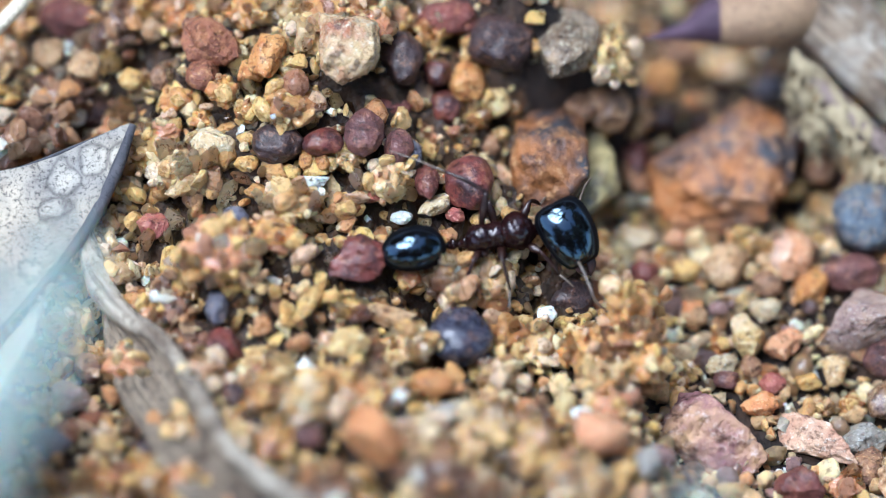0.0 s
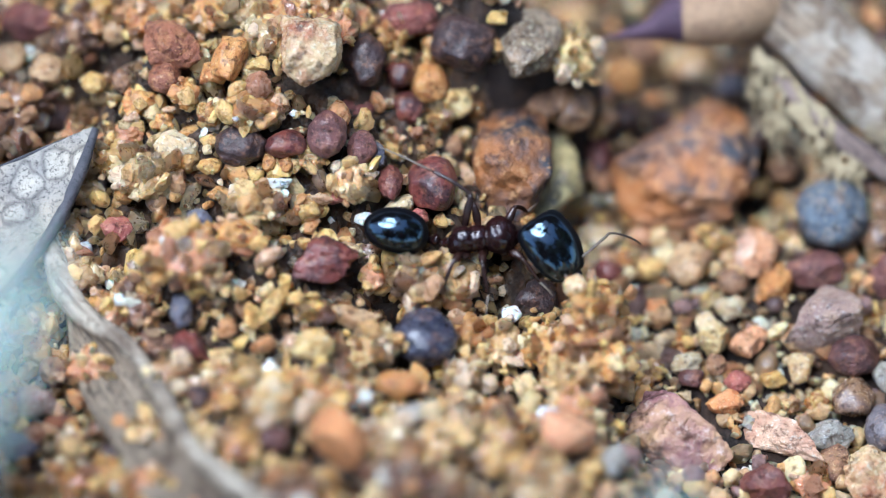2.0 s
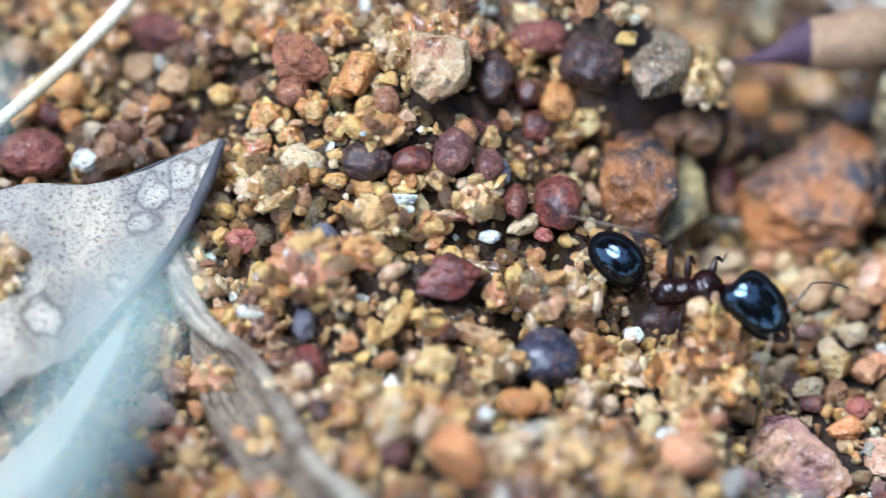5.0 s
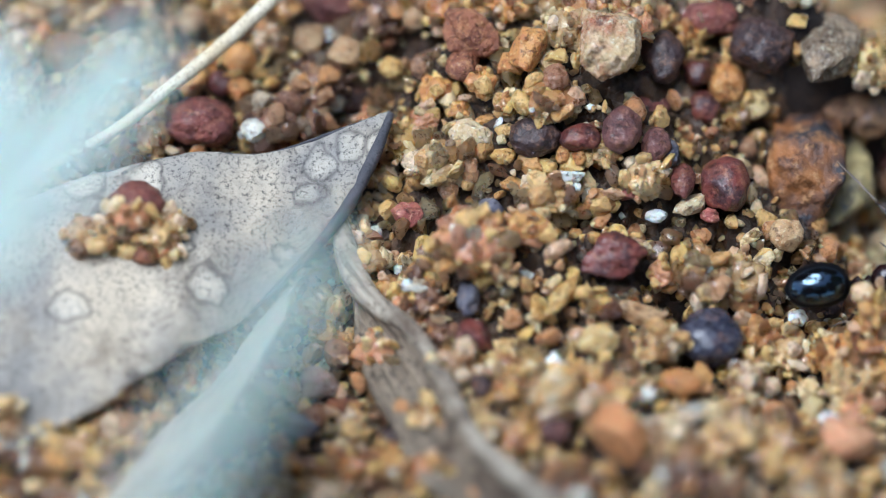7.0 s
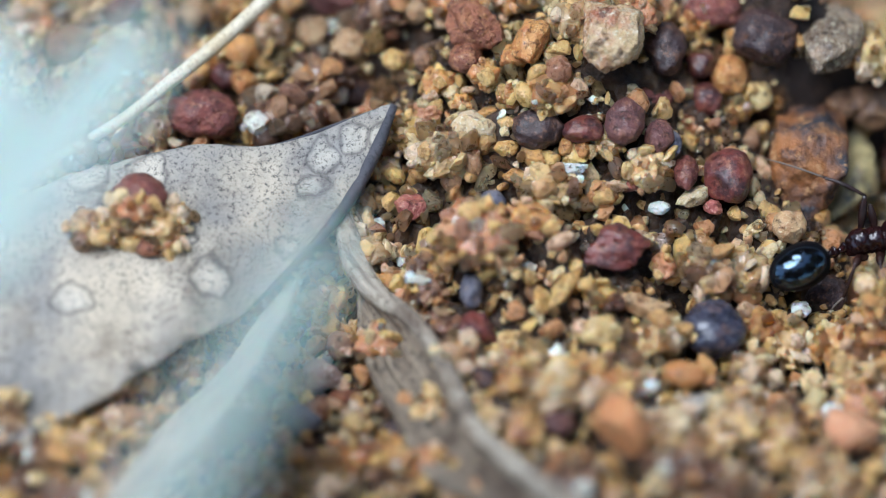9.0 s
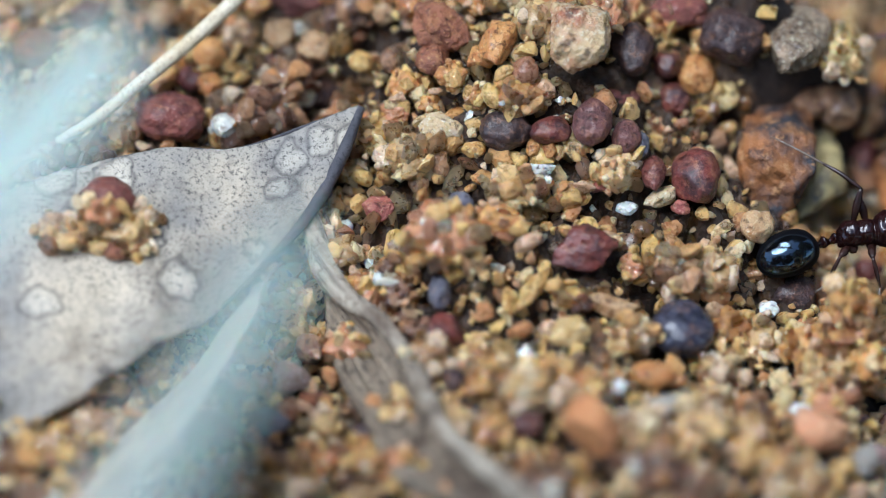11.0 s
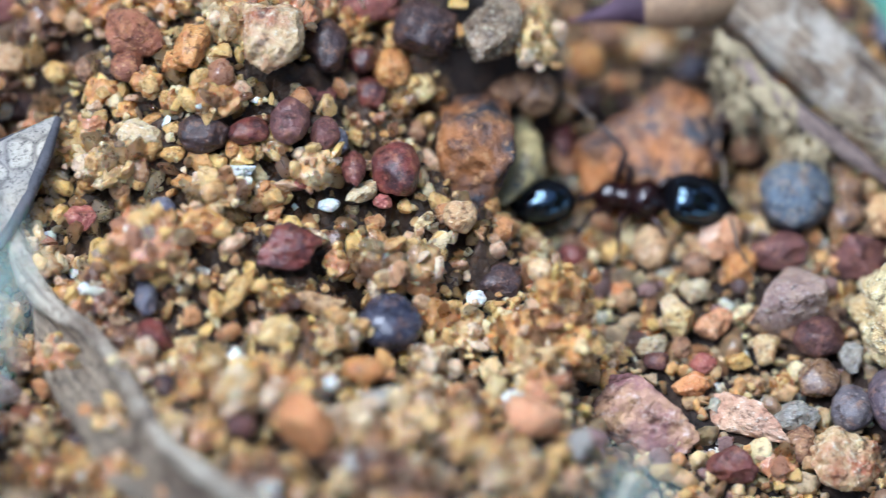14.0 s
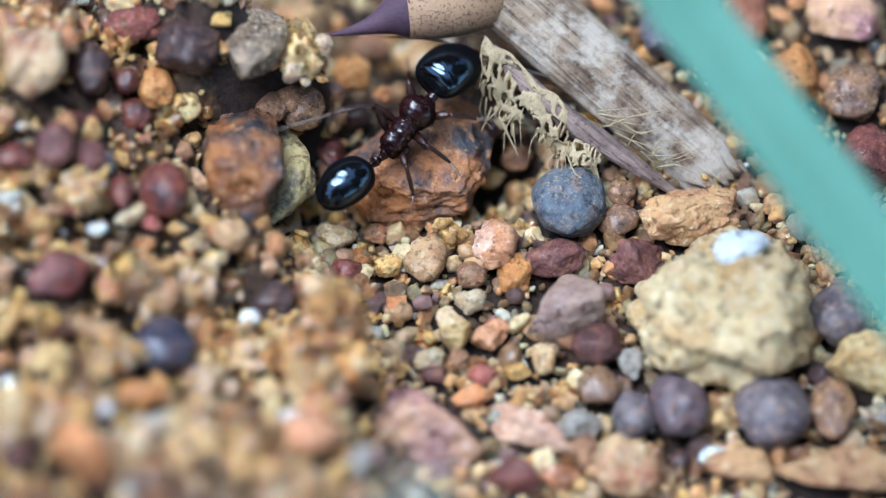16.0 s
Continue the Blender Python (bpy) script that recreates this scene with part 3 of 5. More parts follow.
stone("r", "brownglass", 3.79, 5.64, -0.63, 0.69, 0.73, 0.54)
clump("paleyellow", 3.74, 6.29, 1.23, 0.85, 1.04, 0.68)
stone("a", "cream", 7.42, 9.99, -4.29, 0.42, 0.42, 0.31)
stone("b", "greyrock", 2.47, 6.23, 1.68, 0.99, 1.43, 0.79)
clump("tan", 3.94, 10.70, -3.35, 0.60, 0.61, 0.45)
stone("l", "plum", 0.52, 6.25, 1.93, 1.01, 1.00, 0.74)
stone("r", "tan", 1.48, 0.51, 0.18, 0.52, 0.56, 0.42)
stone("a", "cream", 4.56, 2.66, -3.38, 0.69, 0.42, 0.31)
stone("r", "tan", 7.16, 1.19, -2.76, 0.59, 0.66, 0.47)
stone("a", "salmonrock", 9.21, 1.83, -2.64, 0.60, 0.86, 0.48)
stone("a", "ochre", 9.78, 0.69, -2.78, 0.52, 0.77, 0.42)
stone("a", "yellow", 6.07, 1.27, -3.03, 0.44, 0.33, 0.24)
stone("r", "purple", 11.05, 1.08, -2.61, 0.94, 0.64, 0.47)
stone("b", "pinkgrey", 11.27, -0.47, -2.60, 1.19, 1.16, 0.93)
stone("r", "blueball", 11.58, 2.71, -2.13, 1.11, 1.20, 0.89)
stone("r", "brownglass", 13.02, 2.23, -2.47, 0.64, 0.60, 0.44)
stone("r", "brownglass", 13.16, 3.15, -2.37, 0.44, 0.42, 0.31)
stone("B", "ochrerock", 15.13, 2.14, -2.20, 1.50, 1.05, 0.95)
stone("a", "purple", 13.50, 0.77, -2.61, 0.86, 0.84, 0.62)
stone("B", "yellowrock", 15.95, -1.20, -2.57, 2.94, 2.60, 2.10)
stone("q", "whitecrust", 16.50, -0.05, -0.85, 0.86, 0.62, 0.36, 12)
stone("r", "slateball", 19.36, -1.31, -2.86, 0.94, 1.02, 0.75)
stone("b", "paleyellow", 20.06, -3.01, -3.06, 1.29, 1.18, 0.94)
stone("r", "slateball", 17.17, -4.28, -3.29, 1.16, 1.22, 0.90)
stone("r", "plumball", 14.42, -3.92, -3.37, 0.89, 1.12, 0.71)
stone("r", "slateball", 13.08, -4.01, -3.54, 0.65, 0.80, 0.52)
stone("a", "grey", 13.11, -2.43, -3.31, 0.44, 0.56, 0.35)
clump("pale", 15.85, -3.96, -3.61, 0.62, 0.80, 0.50)
stone("r", "brownglass", 18.95, -4.13, -3.51, 0.69, 1.08, 0.55)
stone("r", "plum", 18.66, -2.95, -3.45, 0.44, 0.45, 0.34)
clump("grey", 20.30, -4.47, -3.75, 0.58, 0.53, 0.39)
stone("b", "ochrerock", 16.06, -5.83, -3.83, 1.02, 0.64, 0.51)
stone("b", "ochrerock", 19.06, -6.14, -3.82, 2.13, 0.82, 0.66)
stone("r", "plum", 14.39, -5.48, -3.91, 0.37, 0.38, 0.28)
stone("a", "white", 15.41, -5.36, -3.93, 0.52, 0.29, 0.21)
stone("a", "cream", 12.90, -4.54, -3.80, 0.52, 0.29, 0.21)
stone("r", "brownglass", 20.24, 5.86, -1.57, 0.94, 1.02, 0.75)
stone("r", "ochre", 18.38, 6.44, -1.50, 0.94, 1.13, 0.75)
stone("b", "redpurple", 20.52, 3.81, -1.91, 0.94, 1.00, 0.80)
stone("b", "purplerock", 20.13, 8.40, -1.00, 1.11, 1.09, 0.87)
stone("l", "rust", 17.24, 8.56, -1.22, 0.69, 1.19, 0.55)
stone("r", "slate", 15.17, 8.15, -1.18, 1.17, 1.09, 0.81)
stone("a", "cream", 7.90, -0.95, -2.94, 0.47, 0.56, 0.38)
stone("a", "cream", 7.13, -2.02, -3.02, 0.55, 0.38, 0.28)
stone("a", "salmon", 8.91, -1.40, -3.03, 0.50, 0.55, 0.40)
stone("r", "purple", 7.29, -2.58, -3.09, 0.39, 0.33, 0.24)
stone("r", "brown", 8.02, -2.03, -3.15, 0.34, 0.39, 0.27)
stone("r", "red", 8.69, -2.60, -3.21, 0.42, 0.36, 0.27)
stone("a", "yellow", 9.74, -2.43, -3.31, 0.44, 0.36, 0.27)
stone("a", "pale", 10.59, -2.05, -3.27, 0.44, 0.59, 0.35)
stone("a", "orange", 8.29, -3.34, -3.18, 0.60, 0.38, 0.28)
stone("a", "yellow", 4.71, 1.13, -3.13, 0.60, 0.33, 0.24)
clump("tan", 3.65, 0.97, -2.25, 0.56, 0.51, 0.38)
stone("a", "salmon", 5.88, 2.60, -3.09, 0.42, 0.36, 0.27)
stone("a", "salmon", 4.71, 5.05, -3.02, 0.50, 0.88, 0.40)
stone("a", "paleyellow", 9.33, 4.84, -3.61, 0.50, 0.40, 0.30)
stone("r", "brown", 8.57, 0.76, -2.83, 0.47, 0.45, 0.34)
stone("r", "tan", 6.35, -0.37, -2.97, 0.42, 0.36, 0.27)
stone("r", "tan", 10.40, -1.08, -3.14, 0.50, 0.45, 0.34)
stone("l", "redpurple", -16.19, 3.30, 0.70, 1.11, 0.87, 0.64)
stone("r", "maroon", -15.61, 4.67, 0.67, 0.44, 0.42, 0.31)
stone("a", "redpurple", -18.77, 6.97, 0.52, 0.60, 0.56, 0.42)
stone("r", "tan", -16.65, 6.99, 0.64, 0.47, 0.56, 0.38)
clump("brown", -13.97, 3.35, 0.62, 0.94, 0.92, 0.68)
clump("brown", -12.69, 4.79, 0.64, 0.79, 0.86, 0.63)
stone("r", "ochre", -15.04, 4.42, 0.72, 0.44, 0.45, 0.34)
clump("tan", -17.54, 2.88, 0.41, 0.58, 1.10, 0.47)
stone("a", "cream", -21.11, 7.76, 0.31, 0.62, 0.36, 0.27)
clump("paleyellow", -18.80, 5.47, 0.57, 1.13, 0.82, 0.60)
stone("r", "ochre", -15.07, 5.50, 0.81, 0.52, 0.55, 0.40)
stone("r", "tan", -13.05, 6.16, 1.05, 0.50, 0.55, 0.40)
stone("l", "redpurple", -17.77, -0.61, 1.77, 0.88, 0.73, 0.54, where="lying on a dead leaf")
clump("pale", -18.82, -1.49, 1.28, 1.03, 0.67, 0.50)
clump("pale", -17.23, -1.38, 1.36, 0.85, 0.71, 0.53)
clump("salmon", -16.87, -1.73, 1.11, 0.47, 0.51, 0.38)
clump("salmon", -17.87, -1.25, 2.05, 0.75, 0.51, 0.38)
stone("a", "cream", -18.39, -0.99, 1.87, 0.42, 0.40, 0.30, where="lying on a dead leaf")
stone("r", "tan", -19.23, -1.43, 1.44, 0.50, 0.45, 0.34, where="lying on a dead leaf")
clump("pale", -16.66, -1.09, 1.44, 0.53, 0.51, 0.38)
stone("r", "rust", -17.42, -2.01, 1.16, 0.39, 0.33, 0.24, where="lying on a dead leaf")
stone("r", "purple", -14.60, -7.19, -0.60, 1.11, 0.75, 0.55)
stone("r", "brown", -20.38, 5.62, 0.56, 0.75, 0.73, 0.54)
clump("yellow", -18.88, -8.47, 0.04, 1.13, 0.61, 0.45)
clump("brown", -15.92, -8.40, -0.35, 1.03, 0.61, 0.45)
clump("brown", -20.68, -8.52, 0.12, 0.94, 0.61, 0.45)
stone("l", "redpurple", -1.08, 7.02, 2.03, 0.94, 0.65, 0.48)
stone("r", "ochre", -0.57, 5.26, 1.02, 0.50, 0.55, 0.40)
stone("r", "maroon", -1.41, 5.37, 1.43, 0.44, 0.47, 0.35)
stone("r", "paleyellow", 0.27, 5.05, 0.44, 0.55, 0.56, 0.42)
stone("a", "yellow", -0.32, 4.45, 0.35, 0.35, 0.43, 0.28)
stone("l", "maroon", -1.16, 4.49, 0.92, 0.52, 0.56, 0.42)
clump("ochre", -1.58, 6.81, 1.89, 0.56, 0.61, 0.45)
stone("l", "redpurple", -2.75, 4.29, 1.21, 0.67, 0.55, 0.40)
clump("salmon", -1.41, 3.82, 0.56, 0.56, 0.41, 0.30)
clump("tan", 1.11, 6.31, 1.43, 0.58, 0.61, 0.45)
stone("r", "brown", 0.10, 3.85, -0.19, 0.42, 0.45, 0.34)
clump("ochre", -9.02, 6.82, 2.07, 0.75, 0.71, 0.53)
clump("brown", -11.07, 6.87, 1.44, 0.85, 0.71, 0.53)
clump("amber", -7.15, 6.54, 2.75, 0.66, 0.63, 0.47)
stone("r", "rust", -8.39, 4.54, 2.34, 0.50, 0.55, 0.40)
clump("amber", -9.15, 4.03, 1.76, 0.58, 0.51, 0.38)
stone("a", "plum", -11.74, 4.80, 0.10, 0.59, 0.45, 0.34)
clump("yellow", -10.50, 7.79, 1.32, 0.66, 0.51, 0.38)
clump("pale", -5.80, 6.57, 2.99, 0.75, 0.61, 0.45)
stone("r", "brown", 2.82, 5.43, -0.33, 0.50, 0.55, 0.40)
stone("l", "plum", 5.41, 6.73, -2.72, 0.50, 0.45, 0.34)
stone("r", "plum", 9.34, 6.15, -2.80, 0.59, 0.55, 0.40)
stone("r", "brown", 10.18, 5.16, -3.16, 0.50, 0.45, 0.34)
stone("r", "brown", 5.98, 10.32, -4.16, 0.67, 0.55, 0.40)
clump("pale", 7.62, 9.99, -4.29, 0.85, 0.61, 0.45)
stone("r", "slate", 8.72, 8.89, -3.95, 0.50, 0.45, 0.34)
stone("a", "orange", 6.26, 7.14, -2.32, 0.34, 0.33, 0.24)
stone("r", "brown", 3.41, 5.62, -0.31, 0.59, 0.55, 0.40)
stone("a", "yellow", 3.44, 5.42, -1.57, 0.37, 0.27, 0.20)
stone("r", "maroon", 4.61, 5.29, -2.64, 0.42, 0.68, 0.34)
clump("tan", 4.71, 6.27, -1.96, 0.47, 0.64, 0.38)
stone("a", "cream", 4.66, 2.56, -2.97, 0.65, 0.44, 0.32)
stone("r", "brown", 1.54, 5.44, -0.39, 0.59, 0.55, 0.40)
clump("yellow", -0.07, 4.95, 0.47, 0.56, 0.61, 0.45)
stone("r", "ochre", -0.49, 5.34, 1.08, 0.59, 0.64, 0.47)
stone("a", "yellow", -0.32, 4.43, 0.33, 0.37, 0.36, 0.27)
stone("r", "maroon", 4.88, 1.27, -3.03, 0.50, 0.45, 0.34)
stone("r", "tan", 7.33, 1.31, -2.67, 0.55, 0.76, 0.44)
stone("a", "salmon", 9.39, 1.63, -2.56, 0.67, 0.84, 0.54)
stone("a", "ochre", 9.95, 0.61, -2.72, 0.50, 0.66, 0.40)
stone("a", "yellow", 6.15, 1.34, -2.98, 0.42, 0.36, 0.27)
stone("a", "orange", 6.31, -0.09, -2.99, 0.34, 0.48, 0.27)
stone("a", "cream", 8.50, -0.16, -2.93, 0.50, 0.45, 0.34)
stone("a", "paleyellow", 7.96, -1.27, -2.94, 0.50, 0.55, 0.40)
stone("a", "salmon", 9.15, -1.19, -3.10, 0.50, 0.42, 0.31)


# more clumps, strewn over the mound
def strew_clumps():
    rng = np.random.default_rng(77)
    done = 0
    while done < 245:
        x, y = rng.uniform(-24, 4), rng.uniform(-10.5, 11)
        edge = 2.6 - 0.3 * max(-8.0, min(9.0, y))
        a = rng.uniform(0.35, 0.95)
        if x > edge or any(((x - p[0]) / (p[2] + a * 0.6)) ** 2 + ((y - p[1]) / (p[3] + a * 0.6)) ** 2 < 1 for p in FOOT):
            done += 0.02
            continue
        done += 1
        b, c = a * rng.uniform(0.7, 1.1), a * rng.uniform(0.6, 1.0)
        clump(("amber", "pale", "pale", "brown", "tan", "salmon", "tan")[rng.integers(7)], x, y, height(x, y) + rough(x, y) + c * rng.uniform(0.4, 0.95), a, b, c, rng.uniform(0, 180))


def strew_crumbs():
    """Small crumbs of the mound that rolled into the hollow."""
    rng = np.random.default_rng(78)
    done = 0
    while done < 110:
        x, y = rng.uniform(1, 21), rng.uniform(-9.5, 6)
        a = rng.uniform(0.22, 0.55)
        if on_mound(x, y) > 0.2 or any(((x - p[0]) / (p[2] + a * 0.8)) ** 2 + ((y - p[1]) / (p[3] + a * 0.8)) ** 2 < 1 for p in FOOT):
            done += 0.02
            continue
        done += 1
        b, c = a * rng.uniform(0.7, 1.1), a * rng.uniform(0.6, 1.0)
        clump(("amber", "pale", "ochre", "salmon", "tan", "yellow")[rng.integers(6)], x, y, height(x, y) + rough(x, y) + c * 0.5, a, b, c, rng.uniform(0, 180))


strew_clumps()
strew_crumbs()
# the dry leaf keeps its place free of grains
for spot in ((-9.10, -3.82, -0.33), (-8.67, -5.26, -0.13), (-8.17, -6.80, 0.22), (-7.57, -8.21, 0.55), (-8.85, -6.41, -0.06), (-7.97, -8.77, 0.49)):
    FOOT.append((spot[0], spot[1], 0.7, 0.7))


# ---- loose grains between the stones ----
def scatter(name, label, material, seed, count, sizes, shapes, level, keep, sink=0.15, smooth=False):
    """Grains strewn over the ground, the large ones first, each with room of its own."""
    rng = np.random.default_rng(seed)
    cell, taken, rows = 0.5, {}, []
    want = np.sort(rng.uniform(0, 1, count))[::-1] ** 1.6 * (sizes[1] - sizes[0]) + sizes[0]
    for s in want:
        for _ in range(9):
            x, y = rng.uniform(-23.5, 22.5), rng.uniform(-10.5, 13)
            if rng.uniform() > keep(x, y):
                continue
            key = (int(x // cell), int(y // cell))
            if any(((x - p[0]) / p[2]) ** 2 + ((y - p[1]) / p[3]) ** 2 < 0.8 for p in FOOT):
                continue
            near = [p for i in (-1, 0, 1) for j in (-1, 0, 1) for p in taken.get((key[0] + i, key[1] + j), ())]
            if all((x - p[0]) ** 2 + (y - p[1]) ** 2 > (0.33 * (s + p[2])) ** 2 for p in near):
                taken.setdefault(key, []).append((x, y, s))
                z = height(x, y) + rough(x, y)
                rows.append((x, y, z + s * sink + rng.uniform(-0.05, 0.2), s))
                break
    tagged(new(name, grain_mesh(name, rows, material, shapes, ball(level)[1], rng, smooth)), label, name.replace("_", " "), kind="stuff")


def in_hollow(x, y):
    """Gravel lies everywhere off the mound, thinly in the deep place under the twig, where bare darkened soil stands
    for shade.
    """
    return (1 - on_mound(x, y)) * (1 - 0.96 * bump(x, y, 6.8, 8.4, 2.8, 2.4)) * (1 - 0.5 * step(6, 9, x) * step(3, 6, y)) * (1 - 0.9 * bump(x, y, 9.4, 5.4, 1.1, 1.3))


scatter("sand", "coarse amber sand grains heaped in a mound", HONEY, 11, 3000, (0.42, 0.95), CRUMBS, 2, on_mound, 0.2, False)
scatter("gravel", "small tan and brown gravel in a hollow", GRIT, 12, 2000, (0.32, 0.8), GRAIN_SHAPES[8:30], 3, in_hollow, 0.15, True)
scatter("fine_sand", "fine glassy amber sand grains filling the gaps", QUARTZ, 13, 4200, (0.26, 0.5), CRUMBS, 2, on_mound, 0.1, False)
scatter("fine_gravel", "fine tan grit filling the gaps of the gravel", GRIT, 14, 5000, (0.2, 0.45), CRUMBS, 2, in_hollow, 0.1, True)


# ---- shapes for living things ----
def catmull(rows, steps):
    """Smooth rows of numbers: steps new rows between each two."""
    r = np.array(rows, dtype=float)
    r = np.vstack((2 * r[0] - r[1], r, 2 * r[-1] - r[-2]))
    out = []
    for i in range(1, len(r) - 2):
        for k in range(steps):
            t = k / steps
            a, b, c, d = r[i - 1], r[i], r[i + 1], r[i + 2]
            out.append(0.5 * (2 * b + (c - a) * t + (2 * a - 5 * b + 4 * c - d) * t * t + (3 * b - a - 3 * c + d) * t ** 3))
    out.append(r[-2])
    return np.array(out)


def loft(rows, around=20, steps=5):
    """A body along x: rows of x, y, z of the middle, half width and half height, in millimetres, closed at both ends."""
    c = catmull(rows, steps)
    c[:, 3:] = np.maximum(c[:, 3:], 0.002)
    bm = bmesh.new()
    rings = []
    for x, y, z, w, h in c:
        rings.append([bm.verts.new((x * MM, (y + w * math.cos(a)) * MM, (z + h * math.sin(a)) * MM))
                      for a in (2 * math.pi * k / around for k in range(around))])
    for p, q in zip(rings, rings[1:]):
        for k in range(around):
            bm.faces.new((p[k], p[(k + 1) % around], q[(k + 1) % around], q[k]))
    bm.faces.new(rings[0])
    bm.faces.new(rings[-1][::-1])
    return bm


def tube(points, radii, around=8, steps=5, bm=None):
    """A tapered tube through points, in millimetres."""
    bm = bm or bmesh.new()
    c = catmull([(*p, r) for p, r in zip(points, radii)], steps)
    rings = []
    for i, (x, y, z, r) in enumerate(c):
        d = Vector(c[min(i + 1, len(c) - 1)][:3] - c[max(i - 1, 0)][:3]).normalized()
        u = d.cross(Vector((0.3, 0.2, 1))).normalized()
        w = d.cross(u)
        rings.append([bm.verts.new((Vector((x, y, z)) + (u * math.cos(a) + w * math.sin(a)) * max(r, 0.003)) * MM)
                      for a in (2 * math.pi * k / around for k in range(around))])
    for p, q in zip(rings, rings[1:]):
        for k in range(around):
            bm.faces.new((p[k], p[(k + 1) % around], q[(k + 1) % around], q[k]))
    bm.faces.new(rings[0])
    bm.faces.new(rings[-1][::-1])
    return bm


def mesh_of(name, bm, material):
    bmesh.ops.recalc_face_normals(bm, faces=bm.faces)
    for f in bm.faces:
        f.smooth = True
    me = bpy.data.meshes.new(name)
    bm.to_mesh(me)
    bm.free()
    me.materials.append(material)
    return me


def part(name, bm, material, parent, label=""):
    ob = new(name, mesh_of(name, bm, material))
    ob.parent = parent
    return tagged(ob, label)


# ---- dead leaves, stalks and blades ----
def leaf_material(name, base, blotch, speck, blotch_scale=700, through=0.0, spotted=False):
    m, n, l, p = shader(name)
    large, fine = noise_node(n, l, blotch_scale, 3, 0.6), noise_node(n, l, 8500, 5, 0.75)
    c = ramp_node(n, l, large, [(0.0, base), (0.42, base), (0.66, blotch)])
    if spotted:
        # round pale scars, each with a dark rim
        coord = n.new("ShaderNodeTexCoord").outputs["Object"]
        cells = n.new("ShaderNodeTexVoronoi")
        cells.inputs["Scale"].default_value = 560
        cells.inputs["Randomness"].default_value = 0.85
        drift = n.new("ShaderNodeTexNoise")
        drift.inputs["Scale"].default_value = 1100
        l.new(coord, drift.inputs["Vector"])
        bent = n.new("ShaderNodeVectorMath")
        bent.operation = "MULTIPLY_ADD"
        l.new(drift.outputs["Color"], bent.inputs[0])
        bent.inputs[1].default_value = (0.0009, 0.0009, 0.0009)
        l.new(coord, bent.inputs[2])
        l.new(bent.outputs[0], cells.inputs["Vector"])
        scar = ramp_node(n, l, cells.outputs["Distance"], [(0.0, (0.85, 0.85, 0.85, 1)), (0.2, (0.65, 0.65, 0.65, 1)), (0.38, (0, 0, 0, 1))])
        some = ramp_node(n, l, noise_node(n, l, 260, 2, 0.5), [(0.34, (0.3, 0.3, 0.3, 1)), (0.46, (1, 1, 1, 1))])
        rim = ramp_node(n, l, cells.outputs["Distance"], [(0.31, (1, 1, 1, 1)), (0.37, (0.45, 0.45, 0.47, 1)), (0.43, (1, 1, 1, 1))])
        c = mix_node(n, l, "MULTIPLY", some, mix_node(n, l, "MIX", mix_node(n, l, "MULTIPLY", 1.0, scar, some), c, rgb(212, 205, 186)), rim)
        stain = ramp_node(n, l, noise_node(n, l, 330, 6, 0.75), [(0.36, (0.55, 0.53, 0.53, 1)), (0.50, (1, 1, 1, 1))])
        c = mix_node(n, l, "MULTIPLY", 1.0, c, stain)
    d = ramp_node(n, l, fine, [(0.0, (0, 0, 0, 1)), (0.51, (0, 0, 0, 1)), (0.63, (0.85, 0.85, 0.85, 1))])
    c = mix_node(n, l, "MIX", d, c, speck)
    l.new(c, p.inputs["Base Color"])
    p.inputs["Roughness"].default_value = 0.55
    if through:
        p.inputs["Subsurface Weight"].default_value = through
        p.inputs["Subsurface Scale"].default_value = 0.3 * MM
    bump_node(n, l, p, fine, 0.8, 0.07)
    return m


